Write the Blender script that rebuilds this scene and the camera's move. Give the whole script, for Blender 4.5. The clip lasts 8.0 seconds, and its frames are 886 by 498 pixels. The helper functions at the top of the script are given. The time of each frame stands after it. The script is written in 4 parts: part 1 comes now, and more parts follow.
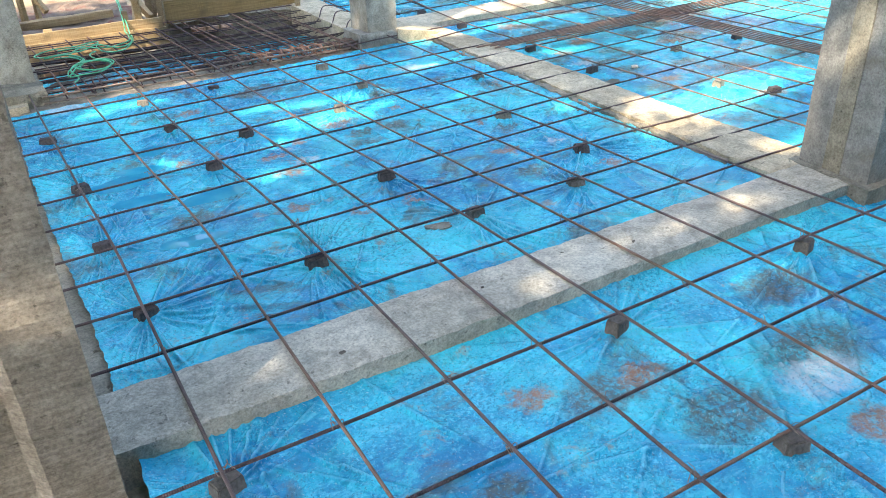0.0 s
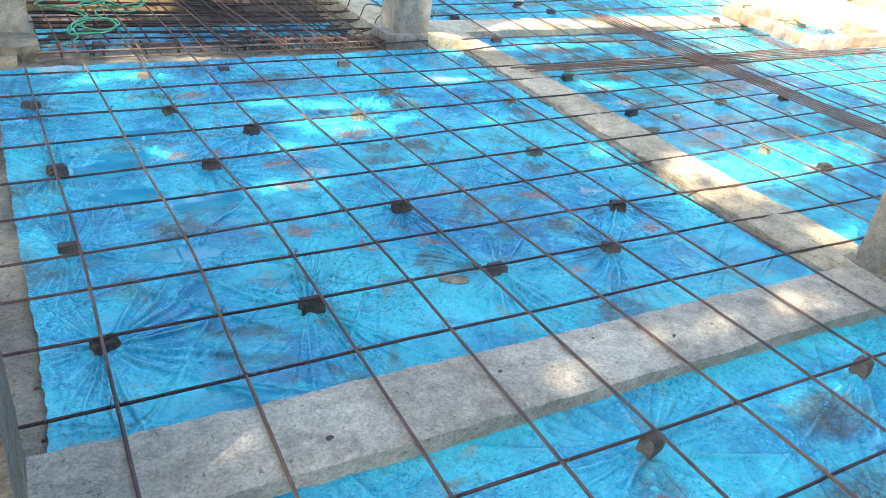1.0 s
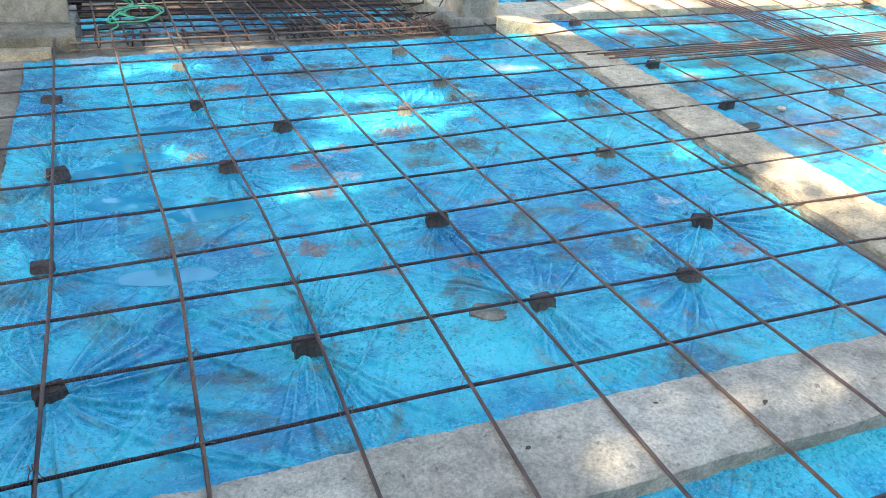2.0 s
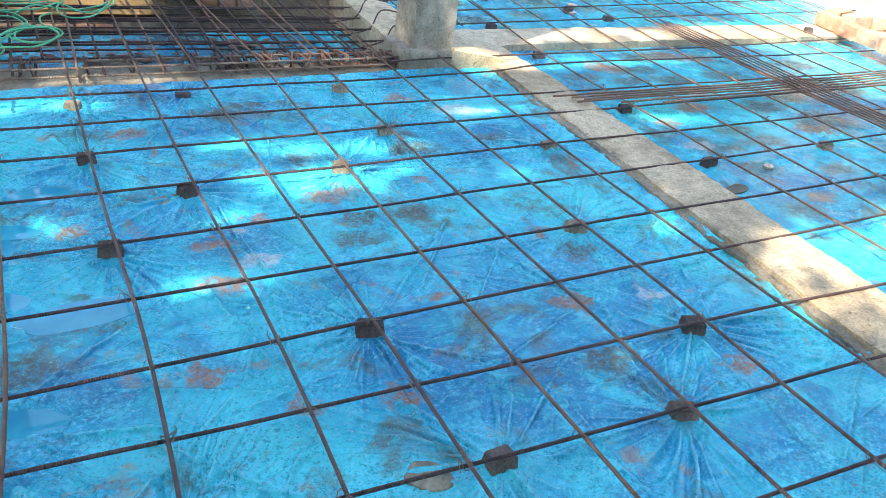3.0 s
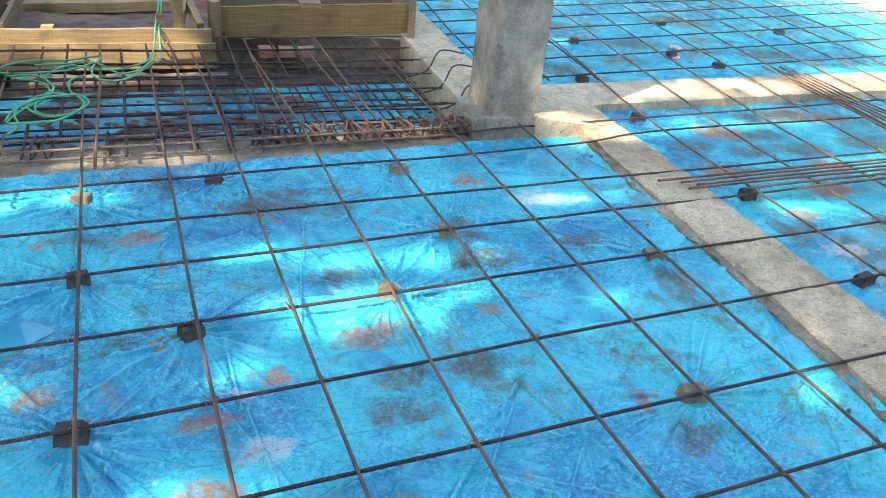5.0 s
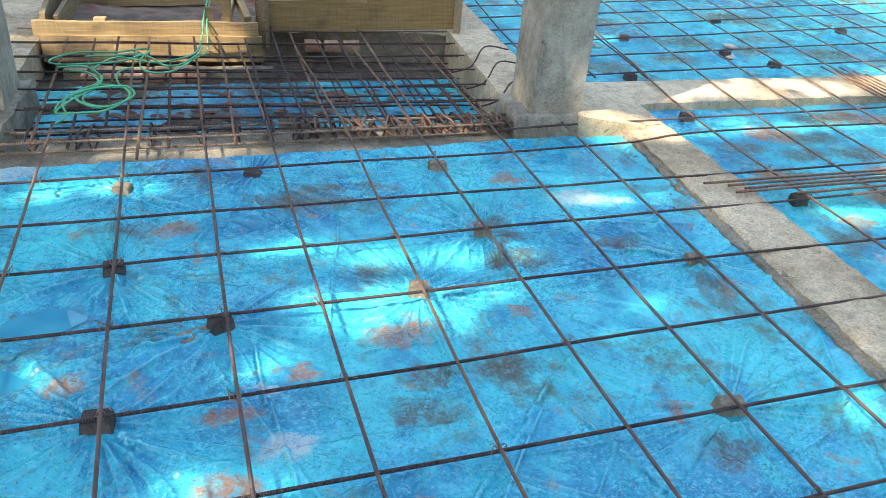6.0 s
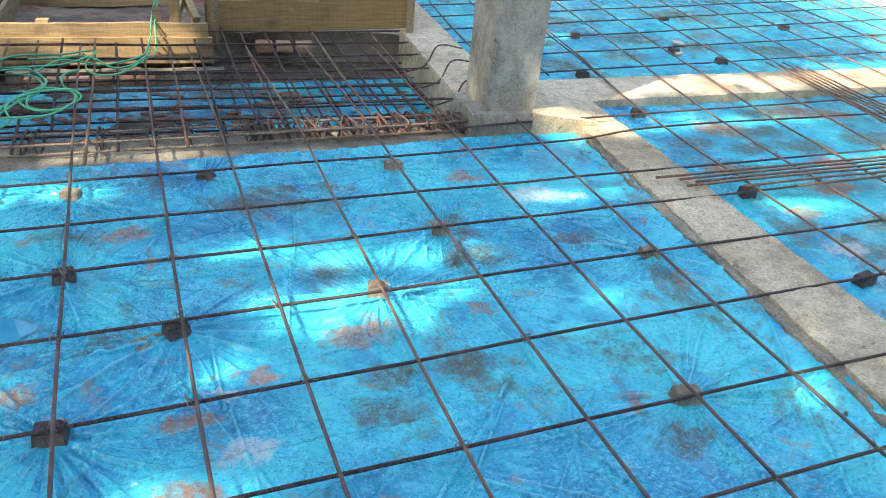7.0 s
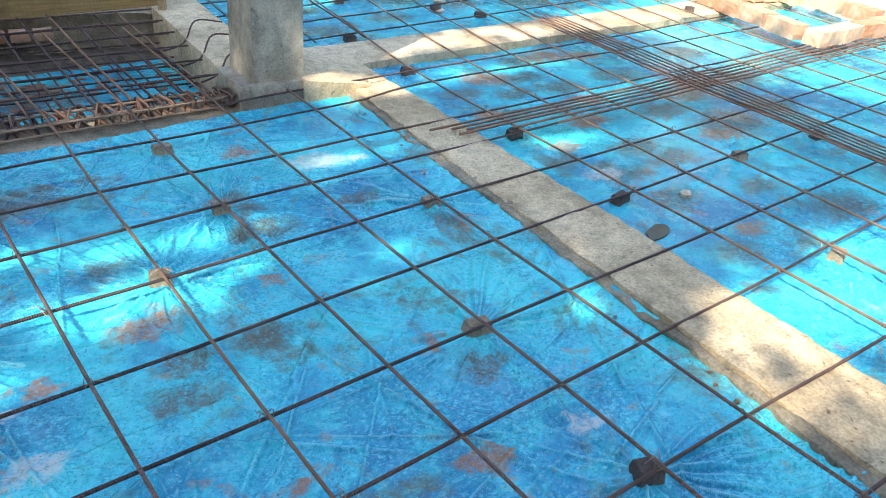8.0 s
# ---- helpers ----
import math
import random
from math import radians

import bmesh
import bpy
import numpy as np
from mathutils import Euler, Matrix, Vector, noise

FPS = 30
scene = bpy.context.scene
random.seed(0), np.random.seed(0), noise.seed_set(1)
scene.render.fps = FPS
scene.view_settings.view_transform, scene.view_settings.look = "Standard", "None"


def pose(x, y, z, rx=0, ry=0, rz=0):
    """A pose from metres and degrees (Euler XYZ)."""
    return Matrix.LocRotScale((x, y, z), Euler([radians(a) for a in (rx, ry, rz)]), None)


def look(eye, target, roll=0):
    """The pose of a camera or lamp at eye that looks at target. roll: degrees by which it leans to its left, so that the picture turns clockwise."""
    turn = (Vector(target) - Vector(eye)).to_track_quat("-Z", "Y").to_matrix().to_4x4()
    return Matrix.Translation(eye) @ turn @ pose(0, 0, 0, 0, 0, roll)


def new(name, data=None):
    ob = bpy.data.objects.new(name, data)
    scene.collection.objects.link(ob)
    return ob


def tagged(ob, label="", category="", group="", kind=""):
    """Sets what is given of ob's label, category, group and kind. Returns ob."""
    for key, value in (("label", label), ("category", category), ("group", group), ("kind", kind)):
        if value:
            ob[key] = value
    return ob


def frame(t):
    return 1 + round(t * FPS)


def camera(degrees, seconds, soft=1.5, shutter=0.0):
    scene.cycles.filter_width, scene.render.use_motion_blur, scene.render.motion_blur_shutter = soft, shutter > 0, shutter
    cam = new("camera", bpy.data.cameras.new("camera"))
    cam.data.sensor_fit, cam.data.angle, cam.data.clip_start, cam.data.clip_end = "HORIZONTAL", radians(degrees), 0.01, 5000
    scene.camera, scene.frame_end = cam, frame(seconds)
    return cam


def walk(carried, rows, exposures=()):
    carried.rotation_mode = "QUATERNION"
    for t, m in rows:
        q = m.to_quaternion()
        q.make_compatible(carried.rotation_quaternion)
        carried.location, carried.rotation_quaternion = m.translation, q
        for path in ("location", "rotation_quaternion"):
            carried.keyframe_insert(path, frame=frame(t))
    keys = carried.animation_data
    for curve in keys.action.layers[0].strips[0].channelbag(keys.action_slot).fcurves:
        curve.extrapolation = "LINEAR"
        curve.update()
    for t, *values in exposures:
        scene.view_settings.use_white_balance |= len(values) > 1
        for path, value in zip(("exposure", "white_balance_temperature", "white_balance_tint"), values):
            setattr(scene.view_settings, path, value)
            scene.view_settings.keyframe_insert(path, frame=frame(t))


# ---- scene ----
cam = camera(61.3, 8.0, soft=0.3)
PATH = [
    (0, (0.064, 0.067, 1.381), (0.941, 1.584, 0.417), -1.4),
    (0.5, (0.134, 0.21, 1.366), (1.033, 1.687, 0.361), 1.1),
    (1, (0.166, 0.493, 1.394), (1.076, 1.983, 0.418), 7.9),
    (1.2, (0.198, 0.55, 1.38), (1.102, 2.043, 0.403), 8.5),
    (2.3, (0.699, 1.019, 1.264), (1.333, 2.607, 0.226), 4.2),
    (2.5, (0.772, 1.169, 1.261), (1.54, 2.7, 0.228), 5.9),
    (3, (0.826, 1.381, 1.284), (1.616, 2.918, 0.276), 7.8),
    (3.5, (0.941, 1.576, 1.284), (1.573, 3.173, 0.26), 5.7),
    (4, (1.074, 1.753, 1.289), (1.628, 3.392, 0.286), 4.2),
    (4.5, (1.109, 1.996, 1.307), (1.685, 3.621, 0.294), 5.4),
    (4.7, (1.118, 2.052, 1.331), (1.729, 3.673, 0.333), 6.0),
    (6, (1.192, 2.103, 1.321), (1.662, 3.757, 0.301), 5.4),
    (6.5, (1.193, 2.093, 1.325), (1.683, 3.742, 0.306), 5.2),
    (7, (1.192, 2.1, 1.32), (1.769, 3.725, 0.308), 5.9),
    (7.5, (1.215, 2.078, 1.318), (1.899, 3.661, 0.305), 6.7),
    (7.8, (1.207, 2.065, 1.343), (2.077, 3.541, 0.31), 7.4),
    (7.9, (1.228, 2.032, 1.325), (2.182, 3.466, 0.308), 6.4),
    (8, (1.244, 2.033, 1.306), (2.265, 3.411, 0.277), 5.8),
]
walk(cam, [(t, look(eye, target, roll)) for t, eye, target, roll in PATH], exposures=((0, 2.72, 7700, 8), (2.5, 2.60, 7750, 8), (4.0, 2.50, 7800, 8), (6, 2.46, 8200, 8), (7.5, 2.42, 8200, 8), (8, 2.34, 7900, 8)))

# ---- world, sun, exposure ----
TO_SUN = Vector((-0.60, -0.36, 0.71)).normalized()
world = bpy.data.worlds.new("sky")
scene.world = world
world.use_nodes = True
wn = world.node_tree.nodes
sky = wn.new("ShaderNodeTexSky")
sky.sky_type = 'NISHITA'
sky.sun_disc = False
sky.sun_elevation = math.asin(TO_SUN.z)
sky.sun_rotation = math.atan2(TO_SUN.x, TO_SUN.y)
world.node_tree.links.new(sky.outputs[0], wn["Background"].inputs[0])
wn["Background"].inputs[1].default_value = 0.17
sun_data = bpy.data.lights.new("sun", 'SUN')
sun_data.energy, sun_data.angle, sun_data.color = 1.95, radians(0.55), (1.0, 0.93, 0.82)
sun = new("sun", sun_data)
sun.matrix_world = look(TO_SUN * 30, (0, 0, 0))


# ---- materials ----
class Mat:
    """A node material with short-hands for the usual textures."""

    def __init__(self, name):
        self.m = bpy.data.materials.new(name)
        self.m.use_nodes = True
        self.t = self.m.node_tree
        self.b = self.t.nodes["Principled BSDF"]
        self.co = self.t.nodes.new("ShaderNodeTexCoord")

    def node(self, kind, **kw):
        n = self.t.nodes.new(kind)
        for k, v in kw.items():
            if k in n.inputs:
                n.inputs[k].default_value = v
        return n

    def link(self, a, b):
        self.t.links.new(a, b)

    def coords(self, scale=(1, 1, 1), space="Object", rot=(0, 0, 0)):
        n = self.node("ShaderNodeMapping")
        n.inputs["Scale"].default_value = scale
        n.inputs["Rotation"].default_value = rot
        self.link(self.co.outputs[space], n.inputs["Vector"])
        return n.outputs[0]

    def noise(self, scale, detail=4, rough=0.55, vec=None, dist=0.0):
        n = self.node("ShaderNodeTexNoise", Scale=scale, Detail=detail, Roughness=rough, Distortion=dist)
        self.link(vec or self.co.outputs["Object"], n.inputs["Vector"])
        return n.outputs[0]

    def ramp(self, fac, stops):
        n = self.node("ShaderNodeValToRGB")
        el = n.color_ramp.elements
        while len(el) < len(stops):
            el.new(0.5)
        for e, (p, c) in zip(el, stops):
            e.position = p
            e.color = (*c, 1) if len(c) == 3 else c
        self.link(fac, n.inputs[0])
        return n.outputs[0]

    def mix(self, fac, a, b, mode='MIX'):
        n = self.node("ShaderNodeMix")
        n.data_type, n.blend_type = 'RGBA', mode
        for k, v in ((0, fac), (6, a), (7, b)):
            if isinstance(v, (int, float)):
                n.inputs[k].default_value = v
            elif isinstance(v, tuple):
                n.inputs[k].default_value = (*v, 1)
            else:
                self.link(v, n.inputs[k])
        return n.outputs[2]

    def math(self, op, a, b=0.0):
        n = self.node("ShaderNodeMath")
        n.operation = op
        for k, v in ((0, a), (1, b)):
            if isinstance(v, (int, float)):
                n.inputs[k].default_value = v
            else:
                self.link(v, n.inputs[k])
        return n.outputs[0]

    def bump(self, height, strength, dist, prev=None):
        n = self.node("ShaderNodeBump", Strength=strength, Distance=dist)
        self.link(height, n.inputs["Height"])
        if prev:
            self.link(prev, n.inputs["Normal"])
        return n.outputs[0]

    def done(self, color, rough=0.8, normal=None, metal=0.0, spec=0.5):
        for k, v in (("Base Color", color), ("Roughness", rough), ("Normal", normal), ("Metallic", metal), ("Specular IOR Level", spec)):
            if v is None:
                continue
            if isinstance(v, (int, float)):
                self.b.inputs[k].default_value = v
            elif isinstance(v, tuple):
                self.b.inputs[k].default_value = (*v, 1)
            else:
                self.link(v, self.b.inputs[k])
        return self.m


G = lambda v: (v, v, v)


def concrete_mat(name, lo, hi, rough=0.85, board=False, smear=0.0, clean=False):
    m = Mat(name)
    big = m.noise(2.2, 6, 0.6)
    col = m.ramp(big, [(0.38, lo), (0.62, hi)])
    mid = m.noise(17, 7, 0.7)
    col = m.mix(0.8, col, m.ramp(mid, [(0.36, G(0.68)), (0.6, G(1.12))]), 'MULTIPLY')
    fine = m.noise(110, 6, 0.7)
    col = m.mix(0.8, col, m.ramp(fine, [(0.36, G(0.6)), (0.6, G(1.15))]), 'MULTIPLY')
    stain = m.noise(4.5, 7, 0.72, dist=0.6)
    col = m.mix(m.ramp(stain, [(0.54, G(0)), (0.68, G(0.6))]), col, (0.17, 0.14, 0.11))
    pit = m.ramp(m.noise(42, 4, 0.6, vec=m.coords((1, 1, 1), rot=(0.3, 0.5, 0.8))), [(0.31, G(0.25)), (0.37, G(1))])
    col = m.mix(0.35 if clean else 0.6, col, pit, 'MULTIPLY')
    if smear:
        sm = m.noise(9.0, 7, 0.72, vec=m.coords((1, 1, 0.6)), dist=0.2)
        col = m.mix(m.ramp(sm, [(0.44, G(0)), (0.66, G(smear))]), col, (0.58, 0.56, 0.51))
    n = m.bump(fine, 0.6, 0.004)
    n = m.bump(pit, 0.6, 0.005, n)
    n = m.bump(mid, 0.7, 0.012, n)
    if board:
        streak = m.noise(1.0, 5, 0.65, vec=m.coords((5, 5, 90)))
        n = m.bump(streak, 0.9, 0.01, n)
        col = m.mix(0.6, col, m.ramp(streak, [(0.4, G(0.7)), (0.6, G(1.1))]), 'MULTIPLY')
    return m.done(col, rough, n, spec=0.3)


CONCRETE_GREY = concrete_mat("clean_beam_concrete", (0.46, 0.41, 0.335), (0.66, 0.60, 0.50))
CONCRETE = concrete_mat("dusty_beam_concrete", (0.47, 0.375, 0.26), (0.67, 0.565, 0.415))
COLUMN = concrete_mat("column_concrete", (0.23, 0.21, 0.18), (0.40, 0.375, 0.325), smear=0.5)
COLUMN_SMOOTH = concrete_mat("smooth_column_concrete", (0.21, 0.205, 0.20), (0.31, 0.30, 0.285), 0.55, clean=True)
COLUMN_WARM = concrete_mat("board_marked_concrete", (0.28, 0.24, 0.20), (0.42, 0.36, 0.305), board=True)
MORTAR = concrete_mat("rough_mortar", (0.22, 0.195, 0.155), (0.40, 0.355, 0.285))
BLOCK = concrete_mat("spacer_mortar", (0.075, 0.062, 0.065), (0.15, 0.125, 0.12))

BLOCK_GREY = concrete_mat("grey_spacer_mortar", (0.13, 0.11, 0.10), (0.23, 0.20, 0.18))
# pale mortar of the crumbs; on spacer blocks it paints sunlight into the colour
BLOCK_PALE_LIT = concrete_mat("pale_sunlit_spacer_mortar", (0.26, 0.22, 0.17), (0.40, 0.35, 0.28))

# stains on the sheets: middle and half widths
MUD = [(1.0, 5.78, 0.40, 0.13), (1.65, 5.92, 0.34, 0.16), (0.55, 6.05, 0.34, 0.09), (2.0, 5.66, 0.3, 0.10), (0.5, 5.6, 0.2, 0.08), (1.3, 6.2, 0.5, 0.1), (3.5, 5.05, 0.16, 0.09), (4.1, 4.95, 0.3, 0.08), (3.95, 4.0, 0.2, 0.1), (4.7, 4.6, 0.3, 0.1), (5.3, 4.7, 0.3, 0.12),
       (3.3, 6.3, 0.3, 0.12), (4.2, 6.9, 0.4, 0.14), (5.2, 6.6, 0.35, 0.14), (3.7, 7.4, 0.5, 0.15), (5.0, 7.6, 0.5, 0.2), (2.45, 4.2, 0.14, 0.07), (1.3, 4.62, 0.14, 0.05), (4.25, 3.35, 0.26, 0.12), (3.55, 4.75, 0.20, 0.08), (4.55, 5.0, 0.30, 0.10), (5.1, 4.3, 0.30, 0.14), (3.5, 3.3, 0.14, 0.10), (5.4, 5.2, 0.35, 0.12), (1.30, 1.30, 0.22, 0.10), (2.75, 1.05, 0.30, 0.16), (2.45, 0.75, 0.26, 0.16), (0.85, 1.15, 0.12, 0.06), (1.58, 3.47, 0.12, 0.07), (2.30, 3.22, 0.10, 0.07), (0.59, 3.97, 0.12, 0.08), (1.99, 1.12, 0.30, 0.14), (1.55, 1.05, 0.20, 0.13), (1.62, 3.60, 0.10, 0.06), (2.05, 4.14, 0.16, 0.09),
       (0.58, 3.02, 0.16, 0.10), (2.05, 2.66, 0.12, 0.08), (3.62, 3.70, 0.16, 0.10), (4.07, 3.63, 0.13, 0.10), (3.88, 4.16, 0.16, 0.12), (4.16, 5.39, 0.22, 0.12), (1.83, 3.60, 0.12, 0.07), (4.6, 4.2, 0.3, 0.2), (2.2, 1.42, 0.25, 0.10),
       (3.6, 3.95, 0.2, 0.1), (3.45, 4.2, 0.12, 0.08), (4.4, 4.45, 0.2, 0.12), (3.75, 4.95, 0.16, 0.08), (4.9, 3.4, 0.25, 0.15), (4.0, 5.15, 0.22, 0.08), (3.9, 6.5, 0.3, 0.1), (4.6, 6.7, 0.3, 0.12), (3.4, 6.8, 0.2, 0.1)]
RUST = [(3.75, 5.2, 0.3, 0.08), (4.6, 5.35, 0.3, 0.08), (3.45, 4.75, 0.14, 0.06), (4.4, 4.1, 0.2, 0.07), (3.7, 3.4, 0.12, 0.05), (2.2, 4.75, 0.12, 0.04), (0.9, 4.45, 0.12, 0.05), (2.1, 2.95, 0.10, 0.05), (2.45, 2.55, 0.09, 0.05), (1.0, 2.9, 0.09, 0.04), (1.1, 1.4, 0.10, 0.05), (1.45, 1.3, 0.09, 0.06), (4.1, 4.75, 0.22, 0.06), (4.9, 4.7, 0.25, 0.08), (3.55, 4.3, 0.12, 0.06), (1.57, 3.80, 0.11, 0.09), (1.28, 3.65, 0.05, 0.05), (2.23, 3.37, 0.05, 0.03), (1.10, 3.52, 0.10, 0.04), (1.10, 3.28, 0.09, 0.06), (1.96, 3.85, 0.05, 0.03), (0.70, 3.68, 0.07, 0.04),
        (1.20, 2.72, 0.05, 0.04), (1.72, 3.09, 0.06, 0.05), (4.38, 5.43, 0.25, 0.10), (1.44, 2.67, 0.06, 0.04), (3.96, 2.84, 0.14, 0.08), (1.98, 4.40, 0.08, 0.05), (1.83, 0.80, 0.14, 0.06), (3.9, 4.5, 0.2, 0.08)]
CEMENT = [(1.23, 3.40, 0.08, 0.05), (2.45, 4.58, 0.17, 0.09), (1.19, 3.60, 0.05, 0.03), (2.62, 4.55, 0.06, 0.03), (1.90, 1.02, 0.16, 0.12), (2.40, 2.92, 0.08, 0.05), (3.5, 4.0, 0.1, 0.08), (0.3, 4.9, 0.2, 0.06)]


def film_mat():
    m = Mat("blue_polythene")
    deep, mid, cyan = (0.001, 0.235, 0.465), (0.004, 0.45, 0.655), (0.018, 0.66, 0.77)
    big = m.noise(1.3, 5, 0.6, dist=0.5)
    col = m.ramp(big, [(0.38, deep), (0.5, mid), (0.63, cyan)])
    # cyan and deep blue blotches, and stretched pale cyan streaks
    blot = m.noise(5.5, 8, 0.68, dist=1.2)
    col = m.mix(m.ramp(blot, [(0.50, G(0)), (0.62, G(0.65))]), col, cyan)
    col = m.mix(m.ramp(blot, [(0.36, G(0.6)), (0.46, G(0))]), col, deep)
    stroke = m.noise(12, 8, 0.7, vec=m.coords((0.6, 1.5, 1), rot=(0, 0, 0.55)), dist=0.8)
    col = m.mix(m.ramp(stroke, [(0.54, G(0)), (0.64, G(0.6))]), col, (0.08, 0.64, 0.80))
    # grains of the ground pressing through
    fleck = m.noise(75, 6, 0.7, vec=m.coords((1, 1.2, 1), rot=(0, 0, -0.5)), dist=0.8)
    wet = m.ramp(m.noise(3.1, 5, 0.6, dist=0.4), [(0.42, G(0.25)), (0.58, G(1.0))])
    col = m.mix(m.mix(1.0, m.ramp(fleck, [(0.41, G(0.6)), (0.46, G(0))]), wet, 'MULTIPLY'), col, (0.001, 0.14, 0.27))
    col = m.mix(m.mix(1.0, m.ramp(fleck, [(0.54, G(0)), (0.60, G(0.65))]), wet, 'MULTIPLY'), col, (0.09, 0.68, 0.82))
    v = m.coords((1, 1, 1), rot=(0, 0, 0.7))
    haze = m.noise(3.4, 7, 0.7, vec=v, dist=0.9)
    col = m.mix(m.ramp(haze, [(0.57, G(0)), (0.72, G(0.28))]), col, (0.24, 0.58, 0.78))
    # pale cyan painted on the fold crests in place of bright glints
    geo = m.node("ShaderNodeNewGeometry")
    crest_glint = m.ramp(geo.outputs["Pointiness"], [(0.52, G(0)), (0.58, G(0.5))])
    col = m.mix(crest_glint, col, (0.22, 0.70, 0.88))
    # stray dirt
    dirt = m.noise(2.9, 8, 0.72, vec=v, dist=0.5)
    col = m.mix(m.ramp(dirt, [(0.54, G(0)), (0.64, G(0.75))]), col, (0.115, 0.125, 0.095))
    rust = m.noise(5.2, 7, 0.7, vec=v, dist=0.3)
    col = m.mix(m.ramp(rust, [(0.60, G(0)), (0.68, G(0.65))]), col, (0.36, 0.21, 0.12))
    # single stains with frayed outlines
    warp = m.node("ShaderNodeTexNoise", Scale=13.0, Detail=7.0, Roughness=0.7)
    m.link(m.co.outputs["Object"], warp.inputs["Vector"])
    shift = m.node("ShaderNodeVectorMath")
    shift.operation = 'MULTIPLY_ADD'
    m.link(warp.outputs["Color"], shift.inputs[0])
    shift.inputs[1].default_value = (0.22, 0.22, 0)
    m.link(m.co.outputs["Object"], shift.inputs[2])

    flat = m.node("ShaderNodeVectorMath")
    flat.operation = 'MULTIPLY'
    m.link(shift.outputs[0], flat.inputs[0])
    flat.inputs[1].default_value = (1, 1.7, 0)

    def stains(places):
        total = None
        for x, y, rx, ry in places:
            away = m.node("ShaderNodeVectorMath")
            away.operation = 'DISTANCE'
            m.link(flat.outputs[0], away.inputs[0])
            away.inputs[1].default_value = (x + 0.11, 1.7 * (y + 0.11), 0)
            share = m.math('DIVIDE', away.outputs["Value"], math.sqrt(rx * ry * 1.7))
            total = share if total is None else m.math('MINIMUM', total, share)
        return total

    grain = m.ramp(m.noise(48, 7, 0.75, dist=0.4), [(0.38, G(0.35)), (0.54, G(1.0))])
    for places, colour, full in ((MUD, (0.095, 0.10, 0.085), 0.85), (RUST, (0.36, 0.155, 0.075), 0.85), (CEMENT, (0.50, 0.56, 0.60), 0.8)):
        mask = m.ramp(stains(places), [(0.50, G(full)), (1.05, G(0))])
        col = m.mix(m.mix(1.0, mask, grain, 'MULTIPLY'), col, colour)
    # specks
    col = m.mix(m.ramp(m.noise(130, 3, 0.6), [(0.60, G(0)), (0.68, G(0.65))]), col, (0.02, 0.10, 0.18))
    col = m.mix(m.ramp(m.noise(150, 3, 0.6, vec=v), [(0.62, G(0)), (0.70, G(0.6))]), col, (0.35, 0.62, 0.68))
    rough = m.ramp(m.noise(7, 6, 0.65), [(0.38, G(0.10)), (0.62, G(0.32))])
    m.b.inputs["Coat Weight"].default_value, m.b.inputs["Coat Roughness"].default_value, m.b.inputs["Coat IOR"].default_value = 0.17, 0.06, 1.5
    ridge_a = m.math('ABSOLUTE', m.math('SUBTRACT', m.noise(11, 1, 0.5, dist=1.6), 0.5))
    ridge_b = m.math('ABSOLUTE', m.math('SUBTRACT', m.noise(27, 1, 0.5, vec=m.coords((1, 1.7, 1), rot=(0, 0, 0.6)), dist=1.4), 0.5))
    n = m.bump(m.math('MULTIPLY', ridge_a, -1.0), 0.3, 0.010)
    n = m.bump(m.math('MULTIPLY', ridge_b, -1.0), 0.4, 0.005, n)
    vor = m.node("ShaderNodeTexVoronoi", Scale=24.0)
    m.link(m.coords((1, 1.8, 1), rot=(0, 0, -0.4)), vor.inputs["Vector"])
    n = m.bump(vor.outputs["Distance"], 0.4, 0.0025, n)
    n = m.bump(m.noise(60, 3, 0.6, dist=0.6), 0.6, 0.0022, n)
    m.link(n, m.b.inputs["Coat Normal"])
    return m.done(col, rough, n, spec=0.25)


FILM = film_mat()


def rebar_mat(name, lo, hi):
    m = Mat(name)
    col = m.ramp(m.noise(9, 5, 0.65), [(0.3, lo), (0.7, hi)])
    rnd = m.node("ShaderNodeObjectInfo")
    col = m.mix(m.math('MULTIPLY', rnd.outputs["Random"], 0.25), col, (0.20, 0.115, 0.09))
    wave = m.node("ShaderNodeTexWave", Scale=52.0, Distortion=0.0)
    wave.bands_direction = 'X'
    m.link(m.coords((1, 0.35, 0.35)), wave.inputs["Vector"])
    col = m.mix(0.5, col, m.ramp(wave.outputs[1], [(0.2, G(0.8)), (0.8, G(1.12))]), 'MULTIPLY')
    n = m.bump(wave.outputs[1], 0.7, 0.003)
    n = m.bump(m.noise(160, 3), 0.3, 0.002, n)
    return m.done(col, 0.5, n, metal=0.35, spec=0.5)


REBAR = rebar_mat("rusty_rebar", (0.030, 0.020, 0.027), (0.125, 0.074, 0.080))
REBAR_PALE = rebar_mat("dusty_main_rebar", (0.075, 0.050, 0.055), (0.23, 0.155, 0.15))
REBAR_DUSTY = rebar_mat("cement_dusted_rebar", (0.17, 0.125, 0.105), (0.38, 0.31, 0.26))
REBAR_RED = rebar_mat("fresh_rust_rebar", (0.15, 0.080, 0.062), (0.36, 0.215, 0.16))
m_ = Mat("tie_wire_steel")
WIRE = m_.done(m_.ramp(m_.noise(40, 3), [(0.3, (0.16, 0.11, 0.09)), (0.7, (0.32, 0.25, 0.2))]), 0.5, metal=0.5)


